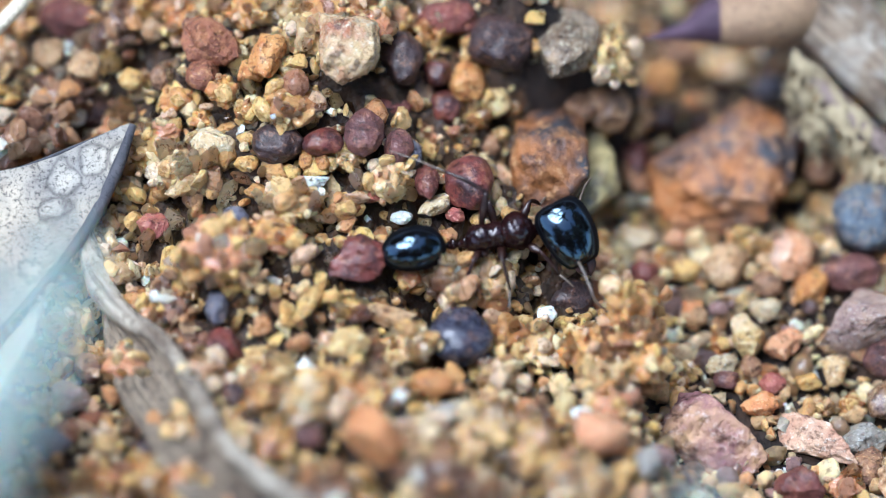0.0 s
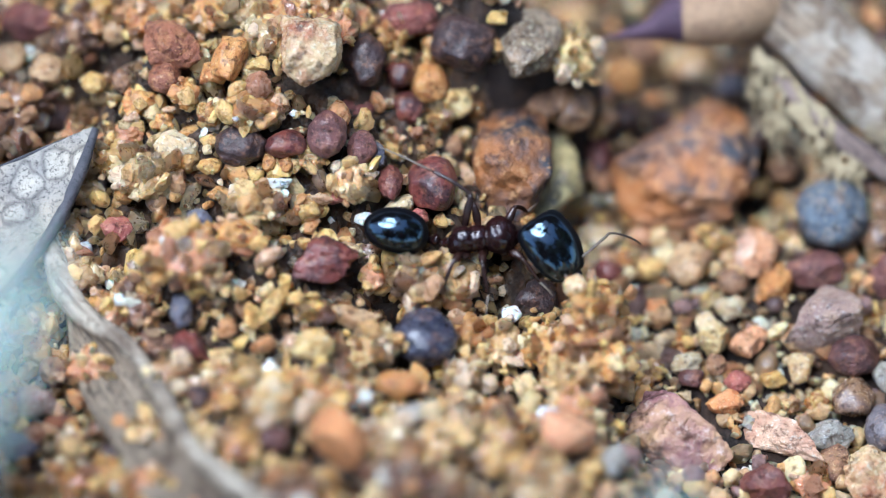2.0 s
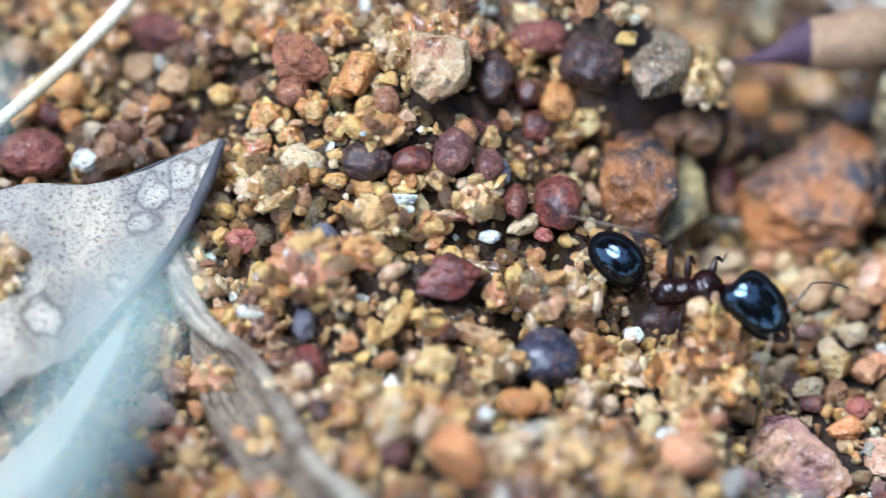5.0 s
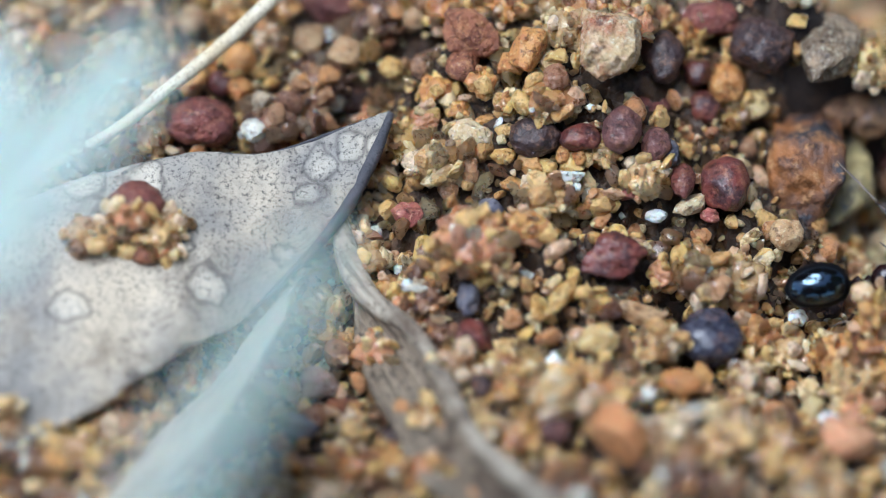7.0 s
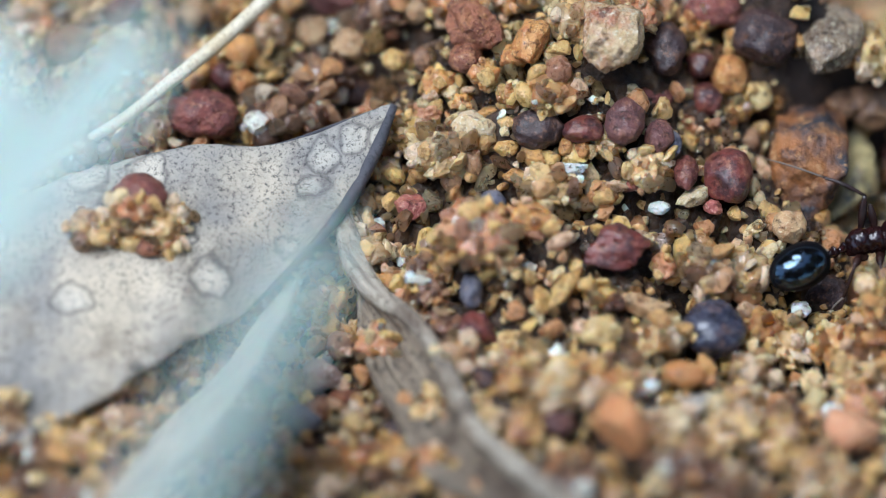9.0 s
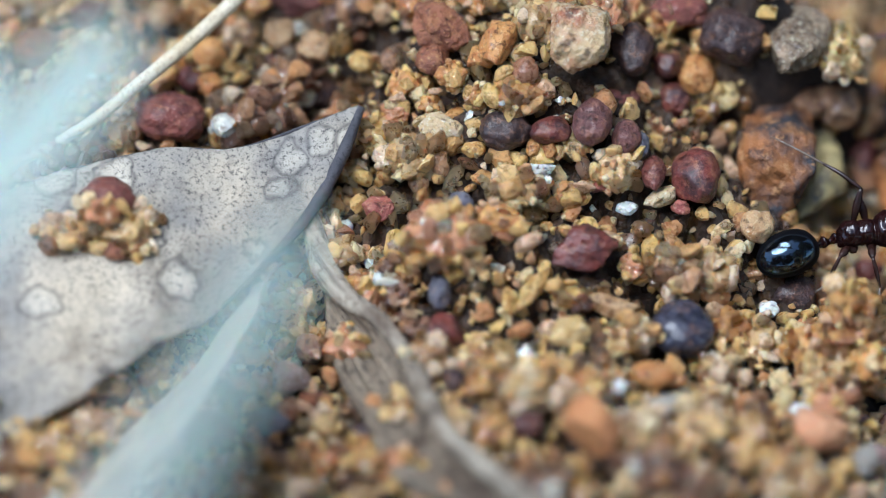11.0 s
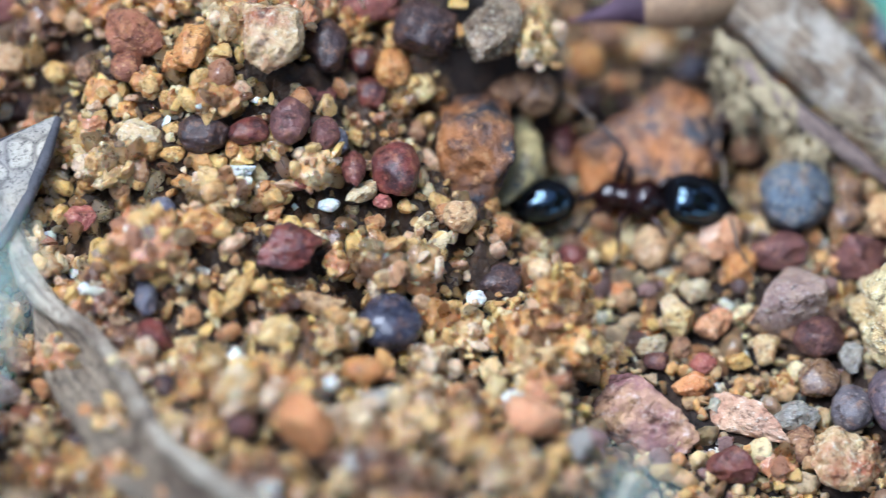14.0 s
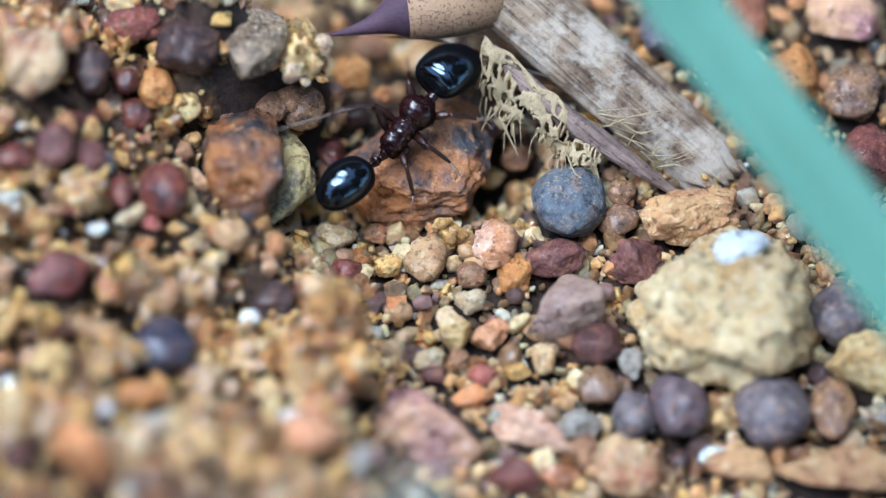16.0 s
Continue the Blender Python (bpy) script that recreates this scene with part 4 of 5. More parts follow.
def fibre_material(name, light, dark, run, crust=0.0):
    """Dry fibrous stuff: streaks along the direction run."""
    m, n, l, p = shader(name)
    coord = n.new("ShaderNodeTexCoord").outputs["Object"]
    run = Vector(run).normalized()
    side = run.cross(Vector((0.1, 0.2, 1))).normalized()
    axes = n.new("ShaderNodeCombineXYZ")
    for k, (axis, scale) in enumerate(((run, 0.045), (side, 1.0), (run.cross(side), 1.0))):
        dot = n.new("ShaderNodeVectorMath")
        dot.operation = "DOT_PRODUCT"
        dot.inputs[1].default_value = axis * scale
        l.new(coord, dot.inputs[0])
        l.new(dot.outputs["Value"], axes.inputs[k])
    streak = noise_node(n, l, 6000, 5, 0.7, axes.outputs[0])
    broad = noise_node(n, l, 1600, 3, 0.6, axes.outputs[0])
    patch = noise_node(n, l, 900, 4, 0.6, coord)
    c = ramp_node(n, l, streak, [(0.34, dark), (0.5, light), (0.68, tuple(min(1, k * 1.25) for k in light[:3]) + (1,))])
    c = mix_node(n, l, "MULTIPLY", 1.0, c, ramp_node(n, l, broad, [(0.34, (0.55, 0.48, 0.44, 1)), (0.52, (1, 1, 1, 1))]))
    v = ramp_node(n, l, patch, [(0.34, (0.45, 0.41, 0.39, 1)), (0.56, (1, 1, 1, 1))])
    v = mix_node(n, l, "MULTIPLY", 1.0, v, ramp_node(n, l, noise_node(n, l, 4200, 4, 0.7, coord), [(0.36, (0.45, 0.42, 0.4, 1)), (0.46, (1, 1, 1, 1))]))
    c = mix_node(n, l, "MULTIPLY", 1.0, c, v)
    if crust:
        # pale lichen crust in patches
        k = ramp_node(n, l, noise_node(n, l, 750, 5, 0.7, coord), [(0.46, (0, 0, 0, 1)), (0.6, (crust, crust, crust, 1))])
        c = mix_node(n, l, "MIX", k, c, rgb(206, 198, 182))
    l.new(c, p.inputs["Base Color"])
    p.inputs["Roughness"].default_value = 0.7
    bump_node(n, l, p, streak, 1.0, 0.2)
    return m


GREY_LEAF = leaf_material("grey_dead_leaf", rgb(143, 140, 133), rgb(202, 190, 166), rgb(56, 54, 54), 260, 0.0, True)
BEIGE_LEAF = leaf_material("beige_dead_leaf", rgb(206, 196, 174), rgb(222, 210, 184), rgb(140, 128, 110), 500, 0.0, True)
LEAF_EDGE = leaf_material("leaf_edge", rgb(66, 66, 72), rgb(88, 86, 90), rgb(40, 40, 44))
DRY_LEAF = fibre_material("brown_dry_leaf", rgb(178, 168, 149), rgb(108, 96, 84), (0.6, -0.8, -0.1))
DRY_BLADE = fibre_material("brown_dry_blade", rgb(146, 132, 112), rgb(62, 54, 46), (0.6, -0.8, -0.1))
STICK = fibre_material("weathered_stem", rgb(172, 154, 130), rgb(80, 63, 52), Vector((16.33, 3.56, -2.64)) - Vector((7.68, 10.70, 1.64)), 0.75)
STRAND = fibre_material("brown_strand", rgb(150, 132, 122), rgb(84, 68, 66), Vector((16.33, 3.56, -2.64)) - Vector((7.68, 10.70, 1.64)))
NET = leaf_material("pale_fibre", rgb(178, 163, 128), rgb(160, 144, 110), rgb(128, 110, 82))
STRAW = leaf_material("cream_straw", rgb(222, 212, 186), rgb(206, 190, 154), rgb(170, 150, 116))
TEAL = leaf_material("teal_blade", rgb(85, 138, 121), rgb(92, 145, 128), rgb(76, 128, 112), 200, 0.2)
GLAUCOUS = leaf_material("glaucous_leaf", rgb(190, 209, 199), rgb(196, 213, 205), rgb(182, 203, 193), 200, 0.3)
THORN_BASE = leaf_material("thorn_tan", rgb(168, 138, 106), rgb(138, 108, 84), rgb(76, 58, 52))
THORN_TIP = leaf_material("thorn_dark", rgb(70, 50, 66), rgb(84, 62, 78), rgb(56, 40, 52))


def sheet(tip, base, normal, width, curl, thick, name, material, nl=60, nw=24, wave=0.0):
    """A leaf from tip to base, in millimetres: width(d) is its half width d millimetres from the tip, curl(k, d) its height at k of -1 to 1 across."""
    tip, base = Vector(tip), Vector(base)
    along = (base - tip)
    long = along.length
    along.normalize()
    across = Vector(normal).cross(along).normalized()
    up = along.cross(across)
    bm = bmesh.new()
    grids = []
    for side in (0.5, -0.5):
        grid = []
        for i in range(nl + 1):
            d = long * (i / nl) ** 1.3
            row = []
            for j in range(nw + 1):
                k = 2 * j / nw - 1
                w = width(d) * (1 + 0.05 * noise.noise((d * 0.9, k * 0.3, 1)))
                h = curl(k, d) + wave * noise.noise((d * 0.35, k * 1.3, 5))
                row.append(bm.verts.new((tip + along * d + across * (k * w) + up * (h + side * thick)) * MM))
            grid.append(row)
        grids.append(grid)
    for g, grid in enumerate(grids):
        for i in range(nl):
            for j in range(nw):
                bm.faces.new((grid[i][j], grid[i + 1][j], grid[i + 1][j + 1], grid[i][j + 1]))
    a, b = grids
    for i in range(nl):
        for j in (0, nw):
            bm.faces.new((a[i][j], a[i + 1][j], b[i + 1][j], b[i][j]))
    for j in range(nw):
        for i in (0, nl):
            bm.faces.new((a[i][j], a[i][j + 1], b[i][j + 1], b[i][j]))
    return mesh_of(name, bm, material)


def leaf_between(name, upper, lower, thick, material, fold, wave, seed):
    """A leaf blade between two edges that meet at the tip: fold lifts its middle, wave ripples it; in millimetres."""
    a, b = catmull(upper, 14), catmull(lower, 14)
    n, across = len(a), 40
    bm = bmesh.new()
    grids = []
    for side in (1, -1):
        grid = []
        for i in range(n):
            row = []
            for j in range(across + 1):
                k = j / across
                p = Vector(a[i]).lerp(Vector(b[i]), k)
                wide = (Vector(a[i]) - Vector(b[i])).length
                lift = fold * math.sin(math.pi * k) * min(1, wide / 4) + wave * noise.fractal((p.x * 0.35, p.y * 0.35, seed), 0.8, 2.0, 4) * min(1, wide / 2) * (0.5 + k)
                rag = 0.06 * noise.noise((i * 0.55, seed, j == 0)) if j in (0, across) else 0
                row.append(bm.verts.new((p + Vector((0, rag, lift + side * thick / 2))) * MM))
            grid.append(row)
        grids.append(grid)
    for grid in grids:
        for i in range(n - 1):
            for j in range(across):
                bm.faces.new((grid[i][j], grid[i + 1][j], grid[i + 1][j + 1], grid[i][j + 1]))
    p, q = grids
    for i in range(n - 1):
        for j in (0, across):
            bm.faces.new((p[i][j], p[i + 1][j], q[i + 1][j], q[i][j]))
    for j in range(across):
        for i in (0, n - 1):
            bm.faces.new((p[i][j], p[i][j + 1], q[i][j + 1], q[i][j]))
    return mesh_of(name, bm, material)


def build_grey_leaf():
    upper = [(-10.50, 2.93, 2.05), (-11.95, 2.49, 1.62), (-14.12, 1.74, 1.22), (-16.28, 1.48, 1.40), (-19.43, 0.49, 1.32), (-22.87, -1.40, 1.09), (-27.23, -4.04, 1.08)]
    lower = [(-10.44, 2.91, 2.04), (-11.01, 1.48, 1.28), (-12.08, -0.40, 0.47), (-14.29, -3.05, -0.14), (-16.95, -5.50, 0.19), (-19.40, -7.60, 0.35), (-25.56, -11.90, 0.66)]
    me = leaf_between("dead_leaf", upper, lower, 0.12, GREY_LEAF, 0.2, 0.25, 4.0)
    leaf = tagged(new("dead_leaf", me), "large grey dead leaf with pale ring blotches and dark specks", "leaf", "dead leaves on the sand")
    part("rolled_edge", tube([Vector(p) + Vector((0.03, 0, 0.02)) for p in lower[:4]], [0.12, 0.2, 0.17, 0.05], 10, 8), LEAF_EDGE, leaf, "dark rolled edge at the leaf's tip")
    part("upper_rim", tube([Vector(p) + Vector((0, 0.03, -0.04)) for p in upper[:5]], [0.04, 0.05, 0.07, 0.08, 0.08], 8, 8), LEAF_EDGE, leaf, "thin dark rim of the leaf")
    upper = [(-12.56, -1.12, -0.40), (-13.99, -3.08, -0.50), (-15.17, -5.29, -0.50), (-16.77, -7.28, -0.50), (-18.33, -9.84, -0.50)]
    lower = [(-12.90, -1.70, -0.20), (-13.05, -6.14, 3.60), (-13.60, -10.30, 6.40), (-14.70, -13.82, 8.30), (-16.40, -17.60, 9.20)]
    me = leaf_between("dead_leaf", upper, lower, 0.12, BEIGE_LEAF, 0.3, 0.2, 9.0)
    second = tagged(new("dead_leaf", me), "smaller pale beige dead leaf tucked under the large one", "leaf", "dead leaves on the sand")
    part("midrib", tube([Vector(a).lerp(Vector(b), 0.5) + Vector((0, 0, 0.3)) for a, b in zip(upper, lower)], [0.03, 0.06, 0.08, 0.09, 0.1]), BEIGE_LEAF, second, "raised midrib")


def build_dry_leaf():
    spine = [(-11.95, 0.69, 0.36), (-11.31, -1.38, -0.05), (-10.59, -2.50, -0.07), (-9.35, -3.68, 0.21), (-8.14, -6.09, 0.71), (-7.05, -8.45, 1.26), (-4.32, -10.64, 1.38), (-1.37, -11.69, 0.75)]
    leaf = tagged(new("dry_leaf", mesh_of("dry_leaf", tube(spine, [0.24, 0.40, 0.34, 0.26, 0.27, 0.30, 0.36, 0.2], 14, 8), DRY_LEAF)),
                  "brown-grey dry leaf with a thick curled edge, half buried in sand", "leaf")
    c = catmull(spine, 8)
    bm = bmesh.new()
    rows = []
    for i, p in enumerate(c[:-6]):
        w = 0.12 + 1.9 * step(10, 28, i) * (1 - 0.7 * step(40, 50, i))
        row = []
        for j in range(31):
            k = j / 30
            q = Vector(p) + Vector((-0.82, -0.42, 0)) * (w * k)
            low = height(q.x, q.y) + 0.42
            q.z = p[2] + (low - p[2]) * step(0.0, 0.3, k) - 0.1 + 0.14 * noise.fractal((i * 0.1, k * 3, 2), 1, 2, 3) + 0.05 * math.sin(k * 40 + i * 0.1) + 0.25 * max(0, k - 0.7)
            row.append(bm.verts.new(q * MM))
        rows.append(row)
    for a, b in zip(rows, rows[1:]):
        for j in range(30):
            bm.faces.new((a[j], a[j + 1], b[j + 1], b[j]))
    blade = part("blade", bm, DRY_BLADE, leaf, "ribbed grey-brown blade of the dry leaf")
    solid = blade.modifiers.new("thickness", "SOLIDIFY")
    solid.thickness = 0.1 * MM
    part("groove_edge", tube([(-11.41, 0.35, 0.12), (-11.03, -0.25, -0.05), (-10.45, -1.07, -0.26), (-10.04, -1.73, -0.48)], [0.05, 0.17, 0.15, 0.05], 10, 8), DRY_BLADE, leaf, "dark curled inner edge")


def build_straw():
    tagged(new("straw", mesh_of("straw", tube([(-13.07, 7.80, 3.02), (-14.16, 6.26, 2.92), (-15.71, 4.80, 2.26), (-17.13, 3.59, 1.78), (-18.70, 2.26, 1.34), (-21.85, 0.42, 0.60)],
           [0.24, 0.23, 0.22, 0.2, 0.17, 0.1], 12), STRAW)), "thin cream dry grass stalk lying over the sand", "grass stalk")


def build_stick():
    a, b = Vector((7.68, 10.70, 1.64)), Vector((16.33, 3.56, -2.64))
    along = (b - a).normalized()
    u = along.cross(Vector((0, -0.4, 1))).normalized()
    w = u.cross(along)
    bm = bmesh.new()
    rings, around, count = [], 72, 90
    for i in range(count + 1):
        s = i / count
        p = a.lerp(b, s)
        ring = []
        for k in range(around):
            t = 2 * math.pi * k / around
            rag = 1.0
            if s > 0.93:
                rag = 1 - 0.9 * max(0, (s - 0.93) / 0.07) ** 1.5 * (0.6 + 0.8 * noise.noise((math.cos(t) * 3, math.sin(t) * 3, 8)))
            r = (1.24 - 0.2 * s) * (1 + 0.06 * noise.noise((math.cos(t) * 4, math.sin(t) * 4, s * 3)) + 0.05 * noise.noise((math.cos(t) * 11, math.sin(t) * 11, s * 5)))
            reach = 0.9 * noise.noise((math.cos(t) * 3, math.sin(t) * 3, 20)) * step(0.9, 1.0, s)
            ring.append(bm.verts.new((p + along * reach + (u * math.cos(t) * r + w * math.sin(t) * r * 0.6) * max(0.15, rag)) * MM))
        rings.append(ring)
    for p, q in zip(rings, rings[1:]):
        for k in range(around):
            bm.faces.new((p[k], p[(k + 1) % around], q[(k + 1) % around], q[k]))
    bm.faces.new(rings[0])
    bm.faces.new(rings[-1][::-1])
    stick = tagged(new("dead_twig", mesh_of("dead_twig", bm, STICK)), "weathered grey-brown broken plant stem with frayed fibres", "twig")
    for k in range(7):
        t = 2 * math.pi * k / 7
        p = b + (u * math.cos(t) * 0.75 + w * math.sin(t) * 0.4) - along * 0.9
        q = p + along * (1.1 + 0.5 * math.sin(k * 2.3)) - u * 0.12 * math.cos(t)
        part("splinter", tube([p, p.lerp(q, 0.5), q], [0.22, 0.16, 0.02], 6), STICK, stick)
    part("split_strand", tube([(9.48, 6.88, 0.06), (11.24, 5.29, -0.82), (12.83, 4.15, -1.36), (15.05, 2.77, -2.33)], [0.22, 0.34, 0.34, 0.1], 12), STRAND, stick, "split strand along the stem")
    thorn = part("thorn", tube([(9.90, 8.90, 0.10), (9.30, 8.60, 0.40), (8.60, 8.25, 0.60), (7.80, 8.05, 0.62), (7.05, 7.98, 0.62)], [0.9, 1.0, 0.98, 0.9, 0.78], 20), THORN_BASE, stick, "tan base of a thorn")
    part("thorn_tip", tube([(7.12, 7.99, 0.62), (6.63, 7.86, 0.60), (6.10, 7.66, 0.55), (5.40, 7.49, 0.50), (4.59, 7.36, 0.47)], [0.80, 0.60, 0.33, 0.15, 0.02], 20), THORN_TIP, thorn, "dark purple sharp thorn tip")
    # the torn skin of the stem: a web with holes, hanging from its lower side
    rng = np.random.default_rng(5)
    top = catmull([(9.27, 6.99, 0.62), (10.31, 6.29, 0.13), (11.23, 5.39, -0.38), (12.32, 4.41, -1.07), (12.74, 3.85, -1.46)], 20)
    low = catmull([(8.97, 6.13, -1.08), (9.67, 5.15, -1.64), (10.81, 4.57, -1.56), (11.21, 3.64, -1.72), (12.22, 3.17, -1.81)], 20)
    bm = bmesh.new()
    down = 44
    grid = []
    for i, (a, b) in enumerate(zip(top, low)):
        row = []
        for j in range(down + 1):
            k = j / down
            p = Vector(a).lerp(Vector(b), k)
            p += Vector((0.0, -0.25, 0.35)) * math.sin(math.pi * k) * (0.5 + noise.noise((i * 0.08, 3, 1))) + Vector(noise.noise_vector((i * 0.12, k * 4, 7))) * 0.16
            row.append(bm.verts.new(p * MM))
        grid.append(row)
    for i in range(len(grid) - 1):
        reach = 0.8 + 0.55 * noise.noise((i * 0.16, 5.5, 2)) + 0.35 * noise.noise((i * 0.5, 1.5, 2))
        for j in range(down):
            k = j / down
            cell = noise.voronoi((i * 0.26 + 0.5 * noise.noise((i * 0.2, k * 4, 9)), k * 4.4, 2.5))[0]
            solid_top = k < 0.05
            if (cell[1] - cell[0] < 0.27 + 0.16 * noise.noise((i * 0.3, k * 6, 4)) or solid_top) and k < reach:
                bm.faces.new((grid[i][j], grid[i + 1][j], grid[i + 1][j + 1], grid[i][j + 1]))
    for v in [v for v in bm.verts if not v.link_faces]:
        bm.verts.remove(v)
    web = part("torn_skin", bm, NET, stick, "pale torn skin hanging like a net from the stem")
    web.modifiers.new("thickness", "SOLIDIFY").thickness = 0.08 * MM
    bm = bmesh.new()
    for i in range(30):
        s = rng.uniform(0, 1)
        p = Vector(top[int(s * (len(top) - 1))]).lerp(Vector(low[int(s * (len(top) - 1))]), rng.uniform(0.4, 0.9))
        q = p + Vector((rng.uniform(-0.5, 0.6), rng.uniform(-1.4, -0.2), rng.uniform(-0.8, 0.2)))
        r = rng.choice((0.010, 0.016, 0.026))
        tube([p, (p + q) / 2 + Vector(rng.normal(size=3)) * 0.14, q], [r * 1.6, r, r * 0.5], 5, 4, bm)
    a2, b2 = Vector((12.41, 4.91, -0.47)), Vector((14.50, 3.30, -1.60))
    for i in range(18):
        p = a2.lerp(b2, rng.uniform(0, 1)) + Vector(rng.normal(size=3)) * 0.12
        q = p + Vector((rng.uniform(0.3, 1.7), rng.uniform(-0.9, 0.5), rng.uniform(-0.2, 0.3)))
        r = rng.uniform(0.012, 0.034)
        tube([p, (p + q) / 2 + Vector(rng.normal(size=3)) * 0.14, q], [r * 1.5, r, r * 0.4], 5, 4, bm)
    tagged(part("fibre_tangle", bm, NET, stick, "pale frayed plant fibres"), kind="stuff")


def build_blades():
    me = sheet((11.41, 6.42, 10.60), (22.64, -9.36, 4.43), (0.3, -0.6, 0.8), lambda d: 0.97 + 0.018 * d, lambda k, d: 0.18 * k * k, 0.12, "grass_blade", TEAL)
    blade = tagged(new("grass_blade", me), "smooth blue-green grass blade arching over the soil", "grass blade")
    a, b = Vector((11.40, 6.36, 10.68)), Vector((22.63, -9.42, 4.51))
    part("midrib", tube([a, a.lerp(b, 0.5), b], [0.06, 0.07, 0.08]), TEAL, blade, "slightly raised midrib")
    for (tip, base, wide, shape) in (
            ((-10.83, -18.95, 27.29), (-14.93, -35.70, 35.56), 0.95, 0.8),
            ((-15.51, -15.24, 30.84), (-21.71, -22.60, 28.12), 1.35, 0.5),
            ((-20.12, -13.02, 27.51), (-23.04, -25.62, 23.57), 1.5, 0.5),
            ((6.11, -20.14, 17.81), (5.24, -32.62, 28.75), 0.8, 0.6),
            ):
        me = sheet(tip, base, (0.2, -0.6, 0.8), lambda d: wide * (1 - math.exp(-d / 2.2)) ** shape + 0.03, lambda k, d: 0.2 * k * k, 0.12, "pale_leaf", GLAUCOUS)
        pale = tagged(new("pale_leaf", me), "pale blue-green narrow living leaf hanging over the soil", "leaf", "pale leaves over the soil")
        a, b = Vector(tip), Vector(base)
        part("midrib", tube([a.lerp(b, 0.05), a.lerp(b, 0.5), b], [0.05, 0.12, 0.16]), GLAUCOUS, pale, "raised pale midrib")


build_grey_leaf()
build_dry_leaf()
build_straw()
build_stick()
build_blades()


# ---- the thicket round the patch of soil, which the glossy ant mirrors ----
def build_thicket():
    leaf, bark = leaf_material("shrub_leaf", rgb(74, 92, 54), rgb(88, 104, 62), rgb(60, 76, 46), 20), fibre_material("shrub_bark", rgb(110, 96, 82), rgb(70, 60, 52), (0, 0, 1))
    rng = np.random.default_rng(21)
    bm = bmesh.new()
    for k in range(7):
        t = rng.uniform(0, 6.28)
        top = (math.cos(t) * rng.uniform(200, 700), math.sin(t) * rng.uniform(200, 700), rng.uniform(1800, 3000))
        tube([(0, 0, 0), (top[0] * 0.3, top[1] * 0.3, top[2] * 0.5), top], [22, 14, 5], 7, 4, bm)
    first = tagged(new("shrub"), "dark green leafy shrub standing round the soil", "shrub", "shrubs round the soil")
    part("branchwork", bm, bark, first)
    n = 4200
    d = rng.normal(size=(n, 3))
    d /= np.linalg.norm(d, axis=1)[:, None]
    centre = d * rng.uniform(0.35, 1, (n, 1)) * (0.95, 0.95, 1.5) * (1 + 0.3 * np.sin(d[:, :1] * 7) * np.cos(d[:, 2:] * 6)) + (0, 0, 1.75)
    u = rng.normal(size=(n, 3))
    u /= np.linalg.norm(u, axis=1)[:, None]
    w = np.cross(u, rng.normal(size=(n, 3)))
    w /= np.linalg.norm(w, axis=1)[:, None]
    s = rng.uniform(0.07, 0.14, (n, 1))
    verts = np.stack((centre - u * s, centre + w * s * 0.4, centre + u * s, centre - w * s * 0.4), 1).reshape(-1, 3)
    crown = new("crown", mesh_from("crown", verts, np.arange(n * 4).reshape(n, 4), leaf, False))
    crown.parent = first
    first.matrix_world = pose(2.2, 0.5, 0, 0, 0, 10)
    for i, (angle, far) in enumerate(((62, 2.3), (104, 2.2), (146, 2.4), (246, 2.4), (286, 2.4), (328, 2.3))):
        copy_thing(first, pose(far * math.cos(radians(angle)), far * math.sin(radians(angle)), 0, 0, 0, 47 * i))


build_thicket()


def build_overhang():
    """Bare branches high over the soil, between it and the bright part of the sky."""
    rng = np.random.default_rng(31)
    bark = fibre_material("grey_branch_bark", rgb(104, 94, 84), rgb(64, 56, 50), (0, 0, 1))
    root, fork, end = Vector((-1100, 420, 0)), Vector((-620, 240, 520)), Vector((160, -60, 540))
    main = tagged(new("bare_branch", mesh_of("bare_branch", tube([root, (-900, 330, 330), fork, (-210, 90, 570), end], [60, 50, 38, 30, 12], 9), bark)), "leafless grey branch leaning over the soil", "branch")
    for k in range(14):
        p = fork.lerp(end, 0.12 + 0.06 * k)
        p.z += 25 - 25 * abs(k - 7) / 7
        side = 1 if k % 2 else -1
        q = p + Vector((rng.uniform(60, 220), rng.uniform(60, 220), rng.uniform(10, 120))) * side
        mid = p.lerp(q, 0.5) + Vector(rng.normal(size=3)) * 20
        twig = part("side_twig", tube([p, mid, q], [22, 16, 7], 7), bark, main)
        r = mid + Vector((side * rng.uniform(-30, 60), -side * rng.uniform(60, 130), rng.uniform(-10, 70)))
        part("twig_fork", tube([mid, mid.lerp(r, 0.5), r], [14, 11, 5], 6), bark, twig)


build_overhang()


